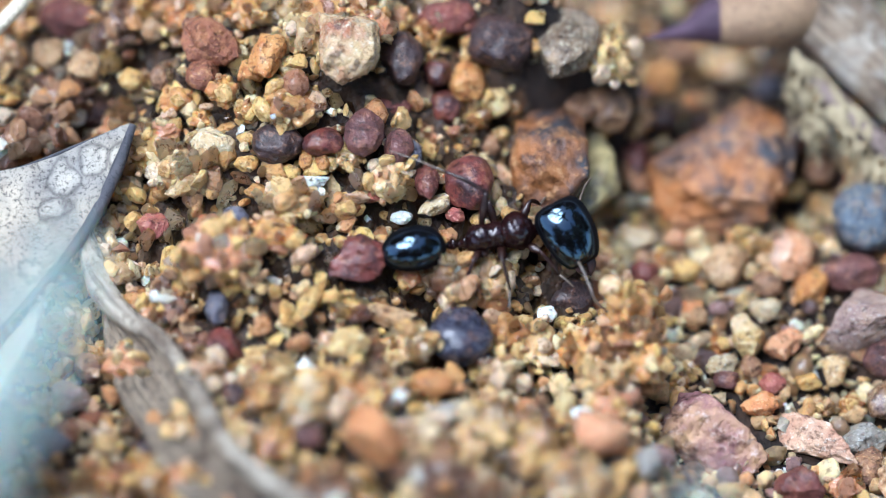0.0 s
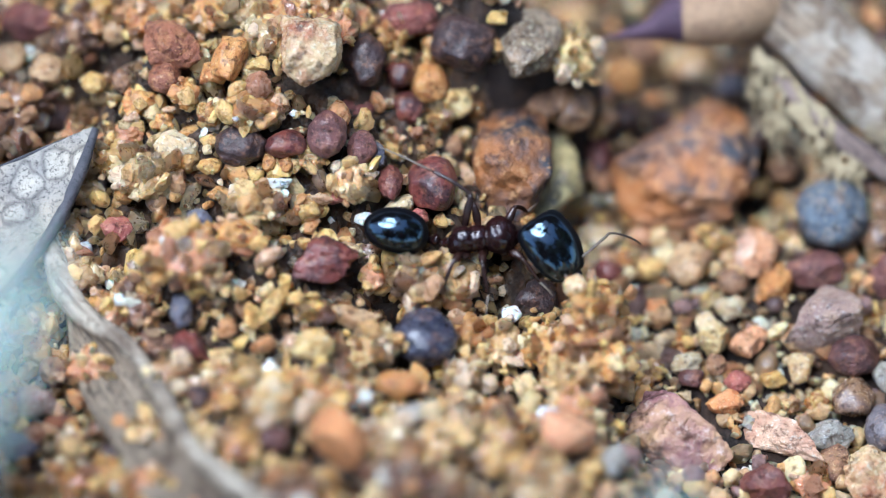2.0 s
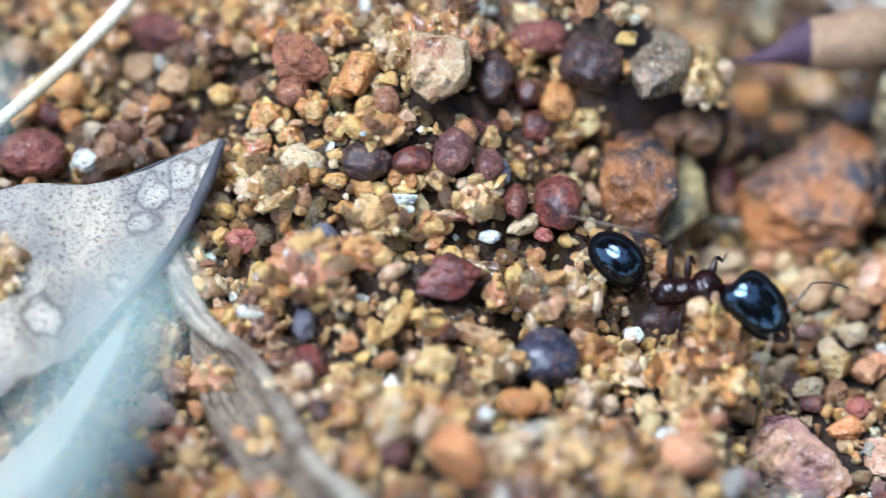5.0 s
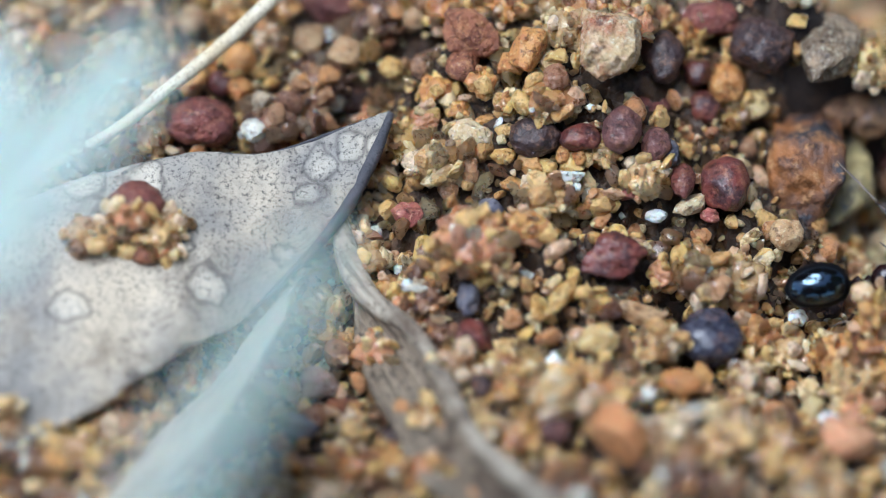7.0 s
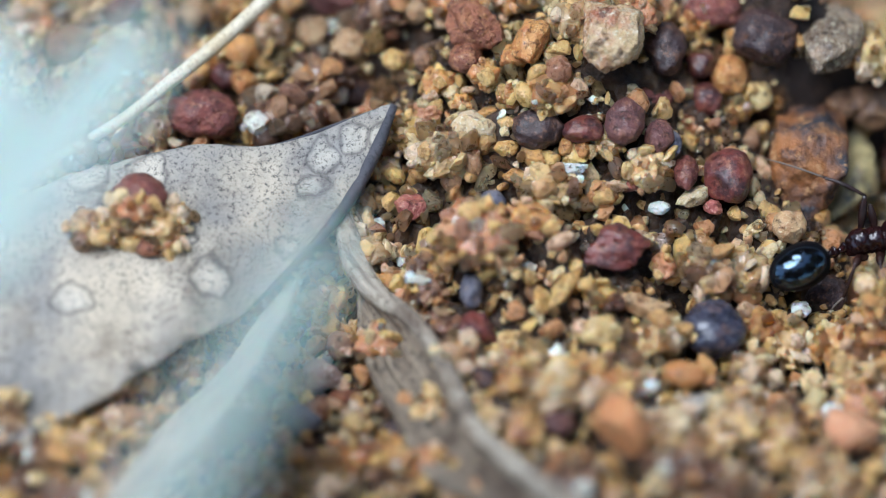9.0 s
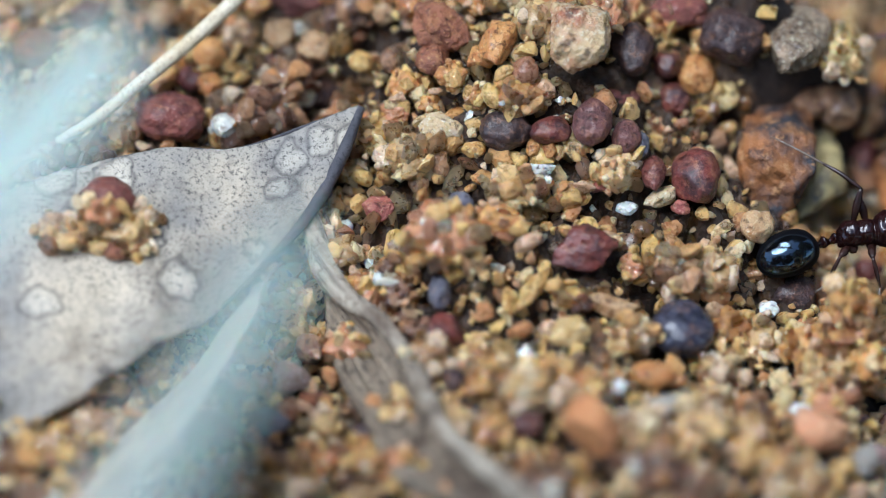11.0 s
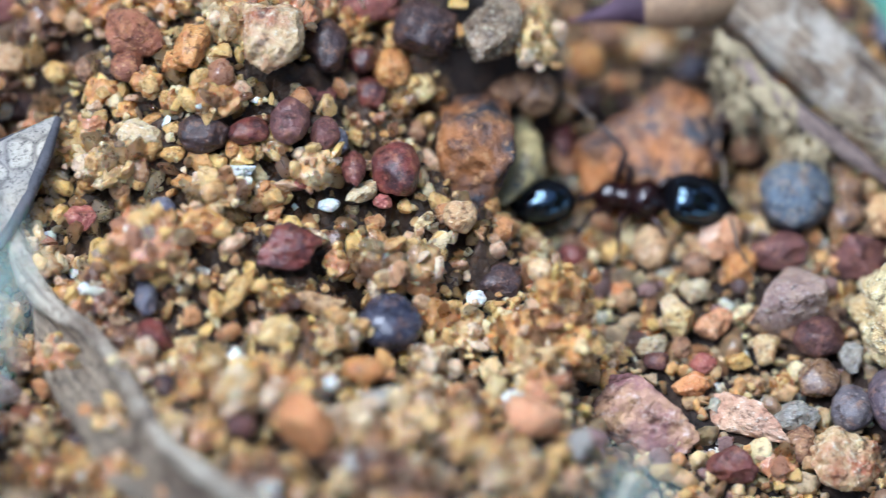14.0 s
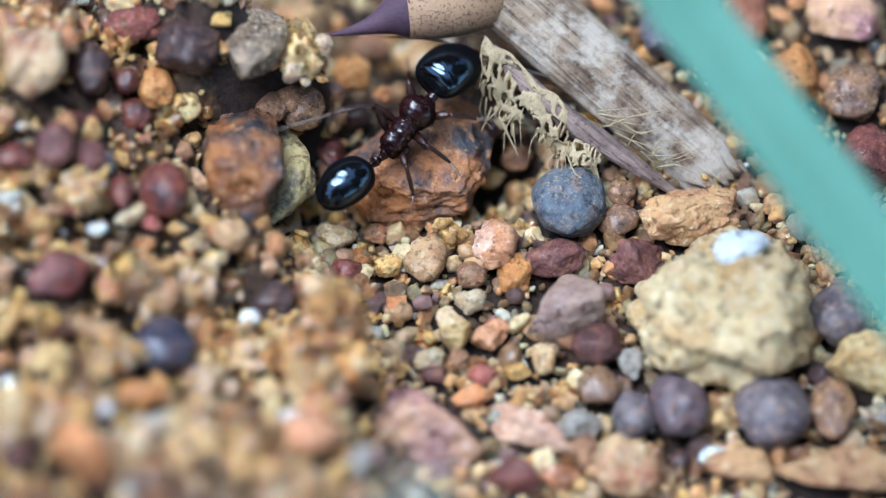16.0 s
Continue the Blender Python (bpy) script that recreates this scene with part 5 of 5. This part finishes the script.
# ---- the ant ----
def shell(name, base, thin, rough, coat=0.2, ior=1.5, sky_tint=(1.0, 1.0, 1.0, 1.0)):
    m, n, l, p = shader(name)
    fine = noise_node(n, l, 14000, 3, 0.6)
    c = ramp_node(n, l, noise_node(n, l, 2500, 3), [(0.35, base), (0.7, thin)])
    l.new(c, p.inputs["Base Color"])
    p.inputs["IOR"].default_value = ior
    p.inputs["Specular Tint"].default_value = sky_tint
    p.inputs["Coat IOR"].default_value = 1.5
    p.inputs["Coat Roughness"].default_value = 0.04
    # gloss fades by viewing angle towards the flanks, to hold back a bright rim
    facing = n.new("ShaderNodeLayerWeight")
    facing.inputs["Blend"].default_value = 0.5
    for socket, low, high in (("Roughness", rough, 0.6), ("Coat Weight", coat, 0.0), ("Specular IOR Level", 0.5, 0.04)):
        r = n.new("ShaderNodeMapRange")
        r.interpolation_type = "SMOOTHSTEP"
        r.inputs["From Min"].default_value, r.inputs["From Max"].default_value = 0.24, 0.46
        r.inputs["To Min"].default_value, r.inputs["To Max"].default_value = low, high
        l.new(facing.outputs["Facing"], r.inputs["Value"])
        l.new(r.outputs[0], p.inputs[socket])
    bump_node(n, l, p, fine, 0.15, 0.006)
    return m


# the blue of a mirrored sky is put into the black shell's gloss tint
BLACK = shell("black_shell", rgb(8, 8, 11), rgb(12, 10, 13), 0.04, 0.25, 1.9, (0.5, 0.78, 1.0, 1.0))
DARK = shell("dark_red_shell", rgb(36, 13, 12), rgb(18, 9, 10), 0.2, 0.3)
LIMB = shell("limb_shell", rgb(30, 16, 14), rgb(56, 33, 26), 0.32)
FEELER = shell("feeler_shell", rgb(112, 100, 88), rgb(84, 72, 62), 0.4)

def sculpt(bm, depth, size):
    """Rough a body with small dents and swellings."""
    for v in bm.verts:
        v.co += v.co.normalized() * noise.fractal(v.co / (size * MM), 0.9, 2.0, 3) * depth * MM
    return bm


ant = tagged(new("ant"), "glossy black ant with a dark red waist, walking over sand", "ant")
part("thorax", sculpt(loft([(-1.08, 0, -0.14, 0.05, 0.06), (-1.0, 0, -0.08, 0.25, 0.26), (-0.80, 0, 0.02, 0.36, 0.42), (-0.55, 0, 0.06, 0.38, 0.45), (-0.34, 0, 0.03, 0.35, 0.40), (-0.2, 0, 0.06, 0.37, 0.44), (-0.02, 0, 0.05, 0.38, 0.43), (0.08, 0, 0.02, 0.35, 0.38),
                     (0.22, 0, 0.08, 0.47, 0.49), (0.5, 0, 0.12, 0.57, 0.57), (0.78, 0, 0.05, 0.47, 0.47), (0.98, 0, -0.04, 0.26, 0.26), (1.08, 0, -0.05, 0.17, 0.17), (1.24, 0, -0.05, 0.16, 0.16)], 40, 9), 0.05, 0.14), DARK, ant, "dark red knobbly segmented thorax")
gaster = part("gaster", loft([(0.66, 0, 0.0, 0.06, 0.06), (0.76, 0, 0.02, 0.32, 0.3), (1.0, 0, 0.05, 0.56, 0.54), (1.45, 0, 0.07, 0.69, 0.66), (1.9, 0, 0.05, 0.67, 0.64), (2.3, 0, 0.0, 0.53, 0.50), (2.53, 0, -0.03, 0.32, 0.30), (2.63, 0, -0.04, 0.12, 0.11), (2.64, 0, -0.04, 0.01, 0.01)], 28, 6), BLACK, ant, "shiny black egg-shaped gaster")
part("petiole", loft([(-0.12, 0, -0.02, 0.05, 0.05), (0.0, 0, 0.0, 0.10, 0.10), (0.12, 0, 0.08, 0.15, 0.20), (0.24, 0, 0.0, 0.10, 0.11), (0.32, 0, 0.0, 0.10, 0.10), (0.46, 0, 0.06, 0.18, 0.19), (0.58, 0, 0.02, 0.12, 0.12), (0.68, 0, 0, 0.08, 0.08)], 16), DARK, gaster, "two-knobbed dark red waist")
head = part("head", loft([(-0.986, 0, 0.0186, 0.148, 0.0863), (-0.986, 0, 0.0279, 0.445, 0.281), (-0.902, 0, 0.0465, 0.657, 0.474), (-0.651, 0, 0.0651, 0.796, 0.604), (-0.233, 0, 0.0744, 0.837, 0.659), (0.204, 0, 0.0558, 0.816, 0.626), (0.576, 0, 0, 0.722, 0.528), (0.855, 0, -0.0372, 0.584, 0.399), (1, 0, -0.0558, 0.445, 0.281), (1.04, 0, -0.0558, 0.17, 0.108)], 32, 7), BLACK, ant, "broad shiny black head")
for s in (1, -1):
    jaw = part("mandible", loft([(0.0, 0, 0, 0.14, 0.10), (0.18, 0, -0.02, 0.15, 0.10), (0.36, -0.1 * s, -0.04, 0.10, 0.06), (0.46, -0.2 * s, -0.05, 0.02, 0.02)], 12), LIMB, head, "dark brown jaw")
    jaw.matrix_local = pose(0.95 * MM, 0.19 * s * MM, -0.075 * MM)
    eye = part("eye", loft([(-0.12, 0, 0, 0.01, 0.01), (-0.06, 0, 0, 0.06, 0.09), (0.0, 0, 0, 0.07, 0.11), (0.06, 0, 0, 0.06, 0.09), (0.12, 0, 0, 0.01, 0.01)], 12), LIMB, head, "small dull eye")
    eye.matrix_local = pose(0.11 * MM, 0.60 * s * MM, 0.27 * MM, -30 * s)


def antenna(s):
    a = part("antenna", tube([(0, 0, 0), (0.35, 0.35 * s, 0.18), (0.8, 0.85 * s, 0.2), (1.0, 1.05 * s, 0.12), (1.4, 1.15 * s, -0.1), (1.9, 1.2 * s, -0.42), (2.35, 1.18 * s, -0.75)],
                             [0.045, 0.045, 0.045, 0.04, 0.034, 0.034, 0.02], 8, 6), FEELER, head, "thin elbowed grey-brown feeler")
    return a


feelers = [antenna(1), antenna(-1)]


def leg(name, hip, s, knee, heel, toe):
    """A leg from its hip, by the places of knee, heel and toe; s: the side of the body."""
    knee, heel, toe = (Vector((p[0], p[1] * s, p[2])) for p in (knee, heel, toe))
    l = part(name, tube([(0, 0, 0), (0.02, 0.16 * s, -0.06), knee * 0.3, knee * 0.65, knee], [0.16, 0.15, 0.09, 0.13, 0.065], 9), LIMB, ant)
    part("tibia", tube([knee, knee.lerp(heel, 0.5) + Vector((0, 0.02 * s, 0.06)), heel], [0.05, 0.065, 0.04], 8), LIMB, l)
    part("tarsus", tube([heel, heel.lerp(toe, 0.5) + Vector((0, 0, 0.04)), toe], [0.035, 0.03, 0.016], 7), FEELER, l, "thin pale-brown foot")
    l.matrix_local = pose(hip * MM, 0.18 * s * MM, -0.2 * MM)
    return l


legs = []
for s, low in ((1, 0.0), (-1, 0.45)):
    legs.append((leg("front_leg", 0.55, s, (0.5, 0.6, 0.55 - low), (0.95, 1.1, -0.5), (1.3, 1.5, -0.7)), 0.55, s))
    legs.append((leg("middle_leg", -0.05, s, (-0.1, 0.75, 0.7 - low), (0.0, 1.35, -0.5), (-0.15, 1.9, -0.7)), -0.05, s))
    if s > 0:
        legs.append((leg("hind_leg", -0.6, s, (0.35, 0.7, 1.3), (-0.7, 1.5, 1.55), (-2.2, 2.5, 1.7)), -0.6, s))
    else:
        legs.append((leg("hind_leg", -0.6, s, (-0.4, 0.6, 0.25), (-0.85, 1.05, -0.6), (-1.3, 1.25, -0.8)), -0.6, s))

ANT_ROWS = [
    (0, pose(0.530 * MM, -0.135 * MM, 0.845 * MM, 0.0, -0.0, 13.1)),
    (0.5, pose(0.647 * MM, -0.176 * MM, 0.837 * MM, 0.0, -0.0, 10.3)),
    (1, pose(0.857 * MM, -0.264 * MM, 0.784 * MM, 0.0, -0.0, 8.2)),
    (1.5, pose(0.999 * MM, -0.390 * MM, 0.740 * MM, 0.0, -0.0, 2.0)),
    (2, pose(1.093 * MM, -0.178 * MM, 0.746 * MM, 0.0, -0.0, 7.5)),
    (2.5, pose(1.299 * MM, 0.341 * MM, 0.838 * MM, 0.0, -0.0, 17.6)),
    (3, pose(1.624 * MM, -0.170 * MM, 0.654 * MM, 0.0, -0.0, 5.4)),
    (3.5, pose(1.726 * MM, -0.025 * MM, 0.627 * MM, 0.0, -0.0, 27.7)),
    (4, pose(2.702 * MM, -0.754 * MM, 0.095 * MM, -0.0, -0.0, -6.6)),
    (4.5, pose(3.207 * MM, -0.976 * MM, 0.700 * MM, 0.0, -0.0, 0.3)),
    (5, pose(3.532 * MM, -1.041 * MM, 0.400 * MM, 0.0, -0.0, 6.4)),
    (6.2, pose(4.709 * MM, -0.994 * MM, 0.300 * MM, 0.0, -0.0, 2.5)),
    (7.5, pose(5.124 * MM, -0.786 * MM, 0.200 * MM, 0.0, -0.0, 5.7)),
    (8, pose(4.335 * MM, 0.253 * MM, 0.200 * MM, 0.0, 0.0, 22.4)),
    (8.5, pose(3.941 * MM, 0.319 * MM, 0.200 * MM, 0.0, -0.0, 24.2)),
    (9, pose(4.178 * MM, 0.142 * MM, 0.200 * MM, 0.0, -0.0, 14.6)),
    (10.2, pose(4.792 * MM, 0.623 * MM, -0.200 * MM, 0.0, -0.0, 11.8)),
    (11.5, pose(5.007 * MM, 1.290 * MM, -0.800 * MM, 0.0, 0.0, 8.4)),
    (12, pose(5.950 * MM, 2.658 * MM, -1.600 * MM, 0.0, -0.0, 0.3)),
    (12.5, pose(6.271 * MM, 2.748 * MM, -2.114 * MM, -0.0, -0.0, -16.3)),
    (13, pose(6.235 * MM, 2.777 * MM, -2.117 * MM, -0.0, 0.0, -4.4)),
    (13.5, pose(6.536 * MM, 2.789 * MM, -2.070 * MM, -0.0, -0.0, -14.6)),
    (14, pose(6.577 * MM, 2.619 * MM, -2.058 * MM, -0.0, -0.0, -11.1)),
    (14.5, pose(7.053 * MM, 2.954 * MM, -2.084 * MM, -0.0, 0.0, -15.9)),
    (15, pose(7.203 * MM, 3.218 * MM, -2.101 * MM, -0.0, -0.0, -0.6)),
    (15.5, pose(7.106 * MM, 3.706 * MM, -1.500 * MM, 0.0, -0.0, 17.9)),
    (16, pose(6.880 * MM, 4.590 * MM, -0.465 * MM, 0.0, -17.7, 45.8)),
]
GASTER_ROWS = [
    (0, pose(-1.000 * MM, 0.000 * MM, -0.120 * MM, 0.0, -7.9, -178.9)),
    (0.5, pose(-1.000 * MM, 0.000 * MM, -0.120 * MM, 0.0, -9.7, 174.4)),
    (1, pose(-1.000 * MM, 0.000 * MM, -0.120 * MM, 0.0, -11.3, 169.9)),
    (1.5, pose(-1.000 * MM, 0.000 * MM, -0.120 * MM, 0.0, -12.0, 175.1)),
    (2, pose(-1.000 * MM, 0.000 * MM, -0.120 * MM, 0.0, -15.0, 165.8)),
    (2.5, pose(-1.000 * MM, 0.000 * MM, -0.120 * MM, 0.0, -19.1, 140.2)),
    (3, pose(-1.000 * MM, 0.000 * MM, -0.120 * MM, 0.0, -14.3, 168.5)),
    (3.5, pose(-1.000 * MM, 0.000 * MM, -0.120 * MM, 0.0, -13.5, 145.1)),
    (4, pose(-1.000 * MM, 0.000 * MM, -0.120 * MM, 0.0, -29.7, 162.2)),
    (4.5, pose(-1.000 * MM, 0.000 * MM, -0.120 * MM, 0.0, -5.0, 128.3)),
    (5, pose(-1.000 * MM, 0.000 * MM, -0.120 * MM, 0.0, -10.3, 130.0)),
    (6.2, pose(-1.000 * MM, 0.000 * MM, -0.120 * MM, 0.0, -4.6, 177.1)),
    (7.5, pose(-1.000 * MM, 0.000 * MM, -0.120 * MM, 0.0, -4.3, -169.3)),
    (8, pose(-1.000 * MM, 0.000 * MM, -0.120 * MM, 0.0, -4.1, -170.4)),
    (8.5, pose(-1.000 * MM, 0.000 * MM, -0.120 * MM, 0.0, -5.1, -161.4)),
    (9, pose(-1.000 * MM, 0.000 * MM, -0.120 * MM, 0.0, -5.0, -161.1)),
    (10.2, pose(-1.000 * MM, 0.000 * MM, -0.120 * MM, 0.0, -4.6, -163.3)),
    (11.5, pose(-1.000 * MM, 0.000 * MM, -0.120 * MM, 0.0, -4.4, -163.5)),
    (12, pose(-1.000 * MM, 0.000 * MM, -0.120 * MM, 0.0, -3.7, -157.9)),
    (12.5, pose(-1.000 * MM, 0.000 * MM, -0.120 * MM, 0.0, -3.2, -147.6)),
    (13, pose(-1.000 * MM, 0.000 * MM, -0.120 * MM, 0.0, -3.7, -160.1)),
    (13.5, pose(-1.000 * MM, 0.000 * MM, -0.120 * MM, 0.0, -4.0, -148.8)),
    (14, pose(-1.000 * MM, 0.000 * MM, -0.120 * MM, -0.0, -3.9, -156.9)),
    (14.5, pose(-1.000 * MM, 0.000 * MM, -0.120 * MM, 0.0, -3.8, -157.3)),
    (15, pose(-1.000 * MM, 0.000 * MM, -0.120 * MM, 0.0, -3.9, 178.7)),
    (15.5, pose(-1.000 * MM, 0.000 * MM, -0.120 * MM, 0.0, -4.1, -175.0)),
    (16, pose(-1.000 * MM, 0.000 * MM, -0.120 * MM, 2.3, -17.1, 172.6)),
]
HEAD_ROWS = [
    (0, pose(1.986 * MM, -0.357 * MM, 0.000 * MM, 0.0, 24.0, -70.1)),
    (0.5, pose(2.047 * MM, -0.296 * MM, 0.000 * MM, 0.0, 24.0, -61.3)),
    (1, pose(2.052 * MM, -0.266 * MM, 0.000 * MM, 0.0, 24.0, -47.2)),
    (1.5, pose(2.039 * MM, -0.347 * MM, 0.000 * MM, 0.0, 24.0, -41.0)),
    (2, pose(1.990 * MM, -0.554 * MM, 0.000 * MM, 0.0, 24.0, -58.5)),
    (2.5, pose(1.823 * MM, -0.876 * MM, 0.000 * MM, 0.0, 24.0, -74.6)),
    (3, pose(2.021 * MM, -0.435 * MM, 0.000 * MM, 0.0, 24.0, -44.4)),
    (3.5, pose(1.952 * MM, -0.669 * MM, 0.000 * MM, 0.0, 24.0, -54.7)),
    (4, pose(2.067 * MM, -0.099 * MM, 0.000 * MM, 0.0, 24.0, -50.4)),
    (4.5, pose(1.869 * MM, -0.631 * MM, 0.000 * MM, 0.0, 24.0, -63.3)),
    (5, pose(1.946 * MM, -0.684 * MM, 0.000 * MM, 0.0, 24.0, -45.4)),
    (6.2, pose(2.061 * MM, -0.189 * MM, 0.000 * MM, 0.0, 24.0, -9.5)),
    (7.5, pose(2.061 * MM, -0.187 * MM, 0.000 * MM, 0.0, 24.0, 0.3)),
    (8, pose(2.043 * MM, -0.326 * MM, 0.000 * MM, 0.0, 24.0, -4.4)),
    (8.5, pose(1.977 * MM, -0.322 * MM, -0.000 * MM, 0.0, 24.0, -6.2)),
    (9, pose(2.054 * MM, -0.246 * MM, 0.000 * MM, 0.0, 24.0, -2.6)),
    (10.2, pose(2.046 * MM, -0.234 * MM, 0.000 * MM, 0.0, 24.0, 0.2)),
    (11.5, pose(2.044 * MM, -0.131 * MM, 0.000 * MM, -0.0, 24.0, 3.6)),
    (12, pose(2.067 * MM, -0.101 * MM, 0.000 * MM, 0.0, 24.0, 5.7)),
    (12.5, pose(1.963 * MM, 0.637 * MM, 0.000 * MM, 0.0, 24.0, 22.3)),
    (13, pose(2.025 * MM, 0.325 * MM, 0.000 * MM, -0.0, 24.0, 10.4)),
    (13.5, pose(2.004 * MM, 0.502 * MM, 0.000 * MM, 0.0, 24.0, 20.6)),
    (14, pose(2.053 * MM, 0.256 * MM, -0.000 * MM, 0.0, 24.0, 17.1)),
    (14.5, pose(2.052 * MM, 0.264 * MM, 0.000 * MM, -0.0, 24.0, 21.9)),
    (15, pose(2.039 * MM, 0.187 * MM, 0.000 * MM, 0.0, 24.0, -6.4)),
    (15.5, pose(2.039 * MM, 0.345 * MM, 0.000 * MM, 0.0, 24.0, 12.1)),
    (16, pose(2.221 * MM, 0.240 * MM, -0.362 * MM, 1.2, 32.7, 3.7)),
]

FAR_FEELER = [95, 95, 75, 50, 25, 10, 70, 100, 60, 40, 35, 40, 30, 25, 35, 40, 30, 30, 40, 45, 50, 55, 70, 85, 60, 40, 150]
NEAR_FEELER = [-45, -45, -60, -40, -45, -20, -55, -30, -40, -45, -80, -40, -35, -30, -35, -40, -30, -35, -30, -40, -35, -45, -60, -75, -50, -25, -5]


def motions():
    walk(ant, ANT_ROWS)
    walk(gaster, GASTER_ROWS)
    walk(head, HEAD_ROWS)
    # the feelers: the way each points over the ground, in degrees
    turns = [(t, m.to_euler().z) for t, m in ANT_ROWS]
    nods = [m.to_euler().z for t, m in HEAD_ROWS]
    for feeler, s, ways in ((feelers[0], 1, FAR_FEELER), (feelers[1], -1, NEAR_FEELER)):
        rows = []
        for (t, body), nod, way in zip(turns, nods, ways):
            yaw = max(-115, min(115, way - math.degrees(body + nod) - 27 * s))
            rows.append((t, pose(0.76 * MM, 0.24 * s * MM, 0.15 * MM, 0, 8 * math.sin(t * 3.1 + s), yaw)))
        walk(feeler, rows)
    # the legs step in two sets of three while the ant goes, and rest while it stands
    for i, (l, hip, s) in enumerate(legs):
        rows = []
        for k in range(81):
            t = k * 0.2
            go = 1.0 if 3.8 < t < 7.2 or 11.2 < t else 0.25
            w = math.sin(2 * math.pi * t / 0.8 + (math.pi if i % 2 else 0))
            rows.append((t, pose(hip * MM, 0.18 * s * MM, -0.2 * MM, 7 * s * go * max(0, math.cos(2 * math.pi * t / 0.8 + (math.pi if i % 2 else 0))), 0, s * 16 * go * w)))
        walk(l, rows)


motions()
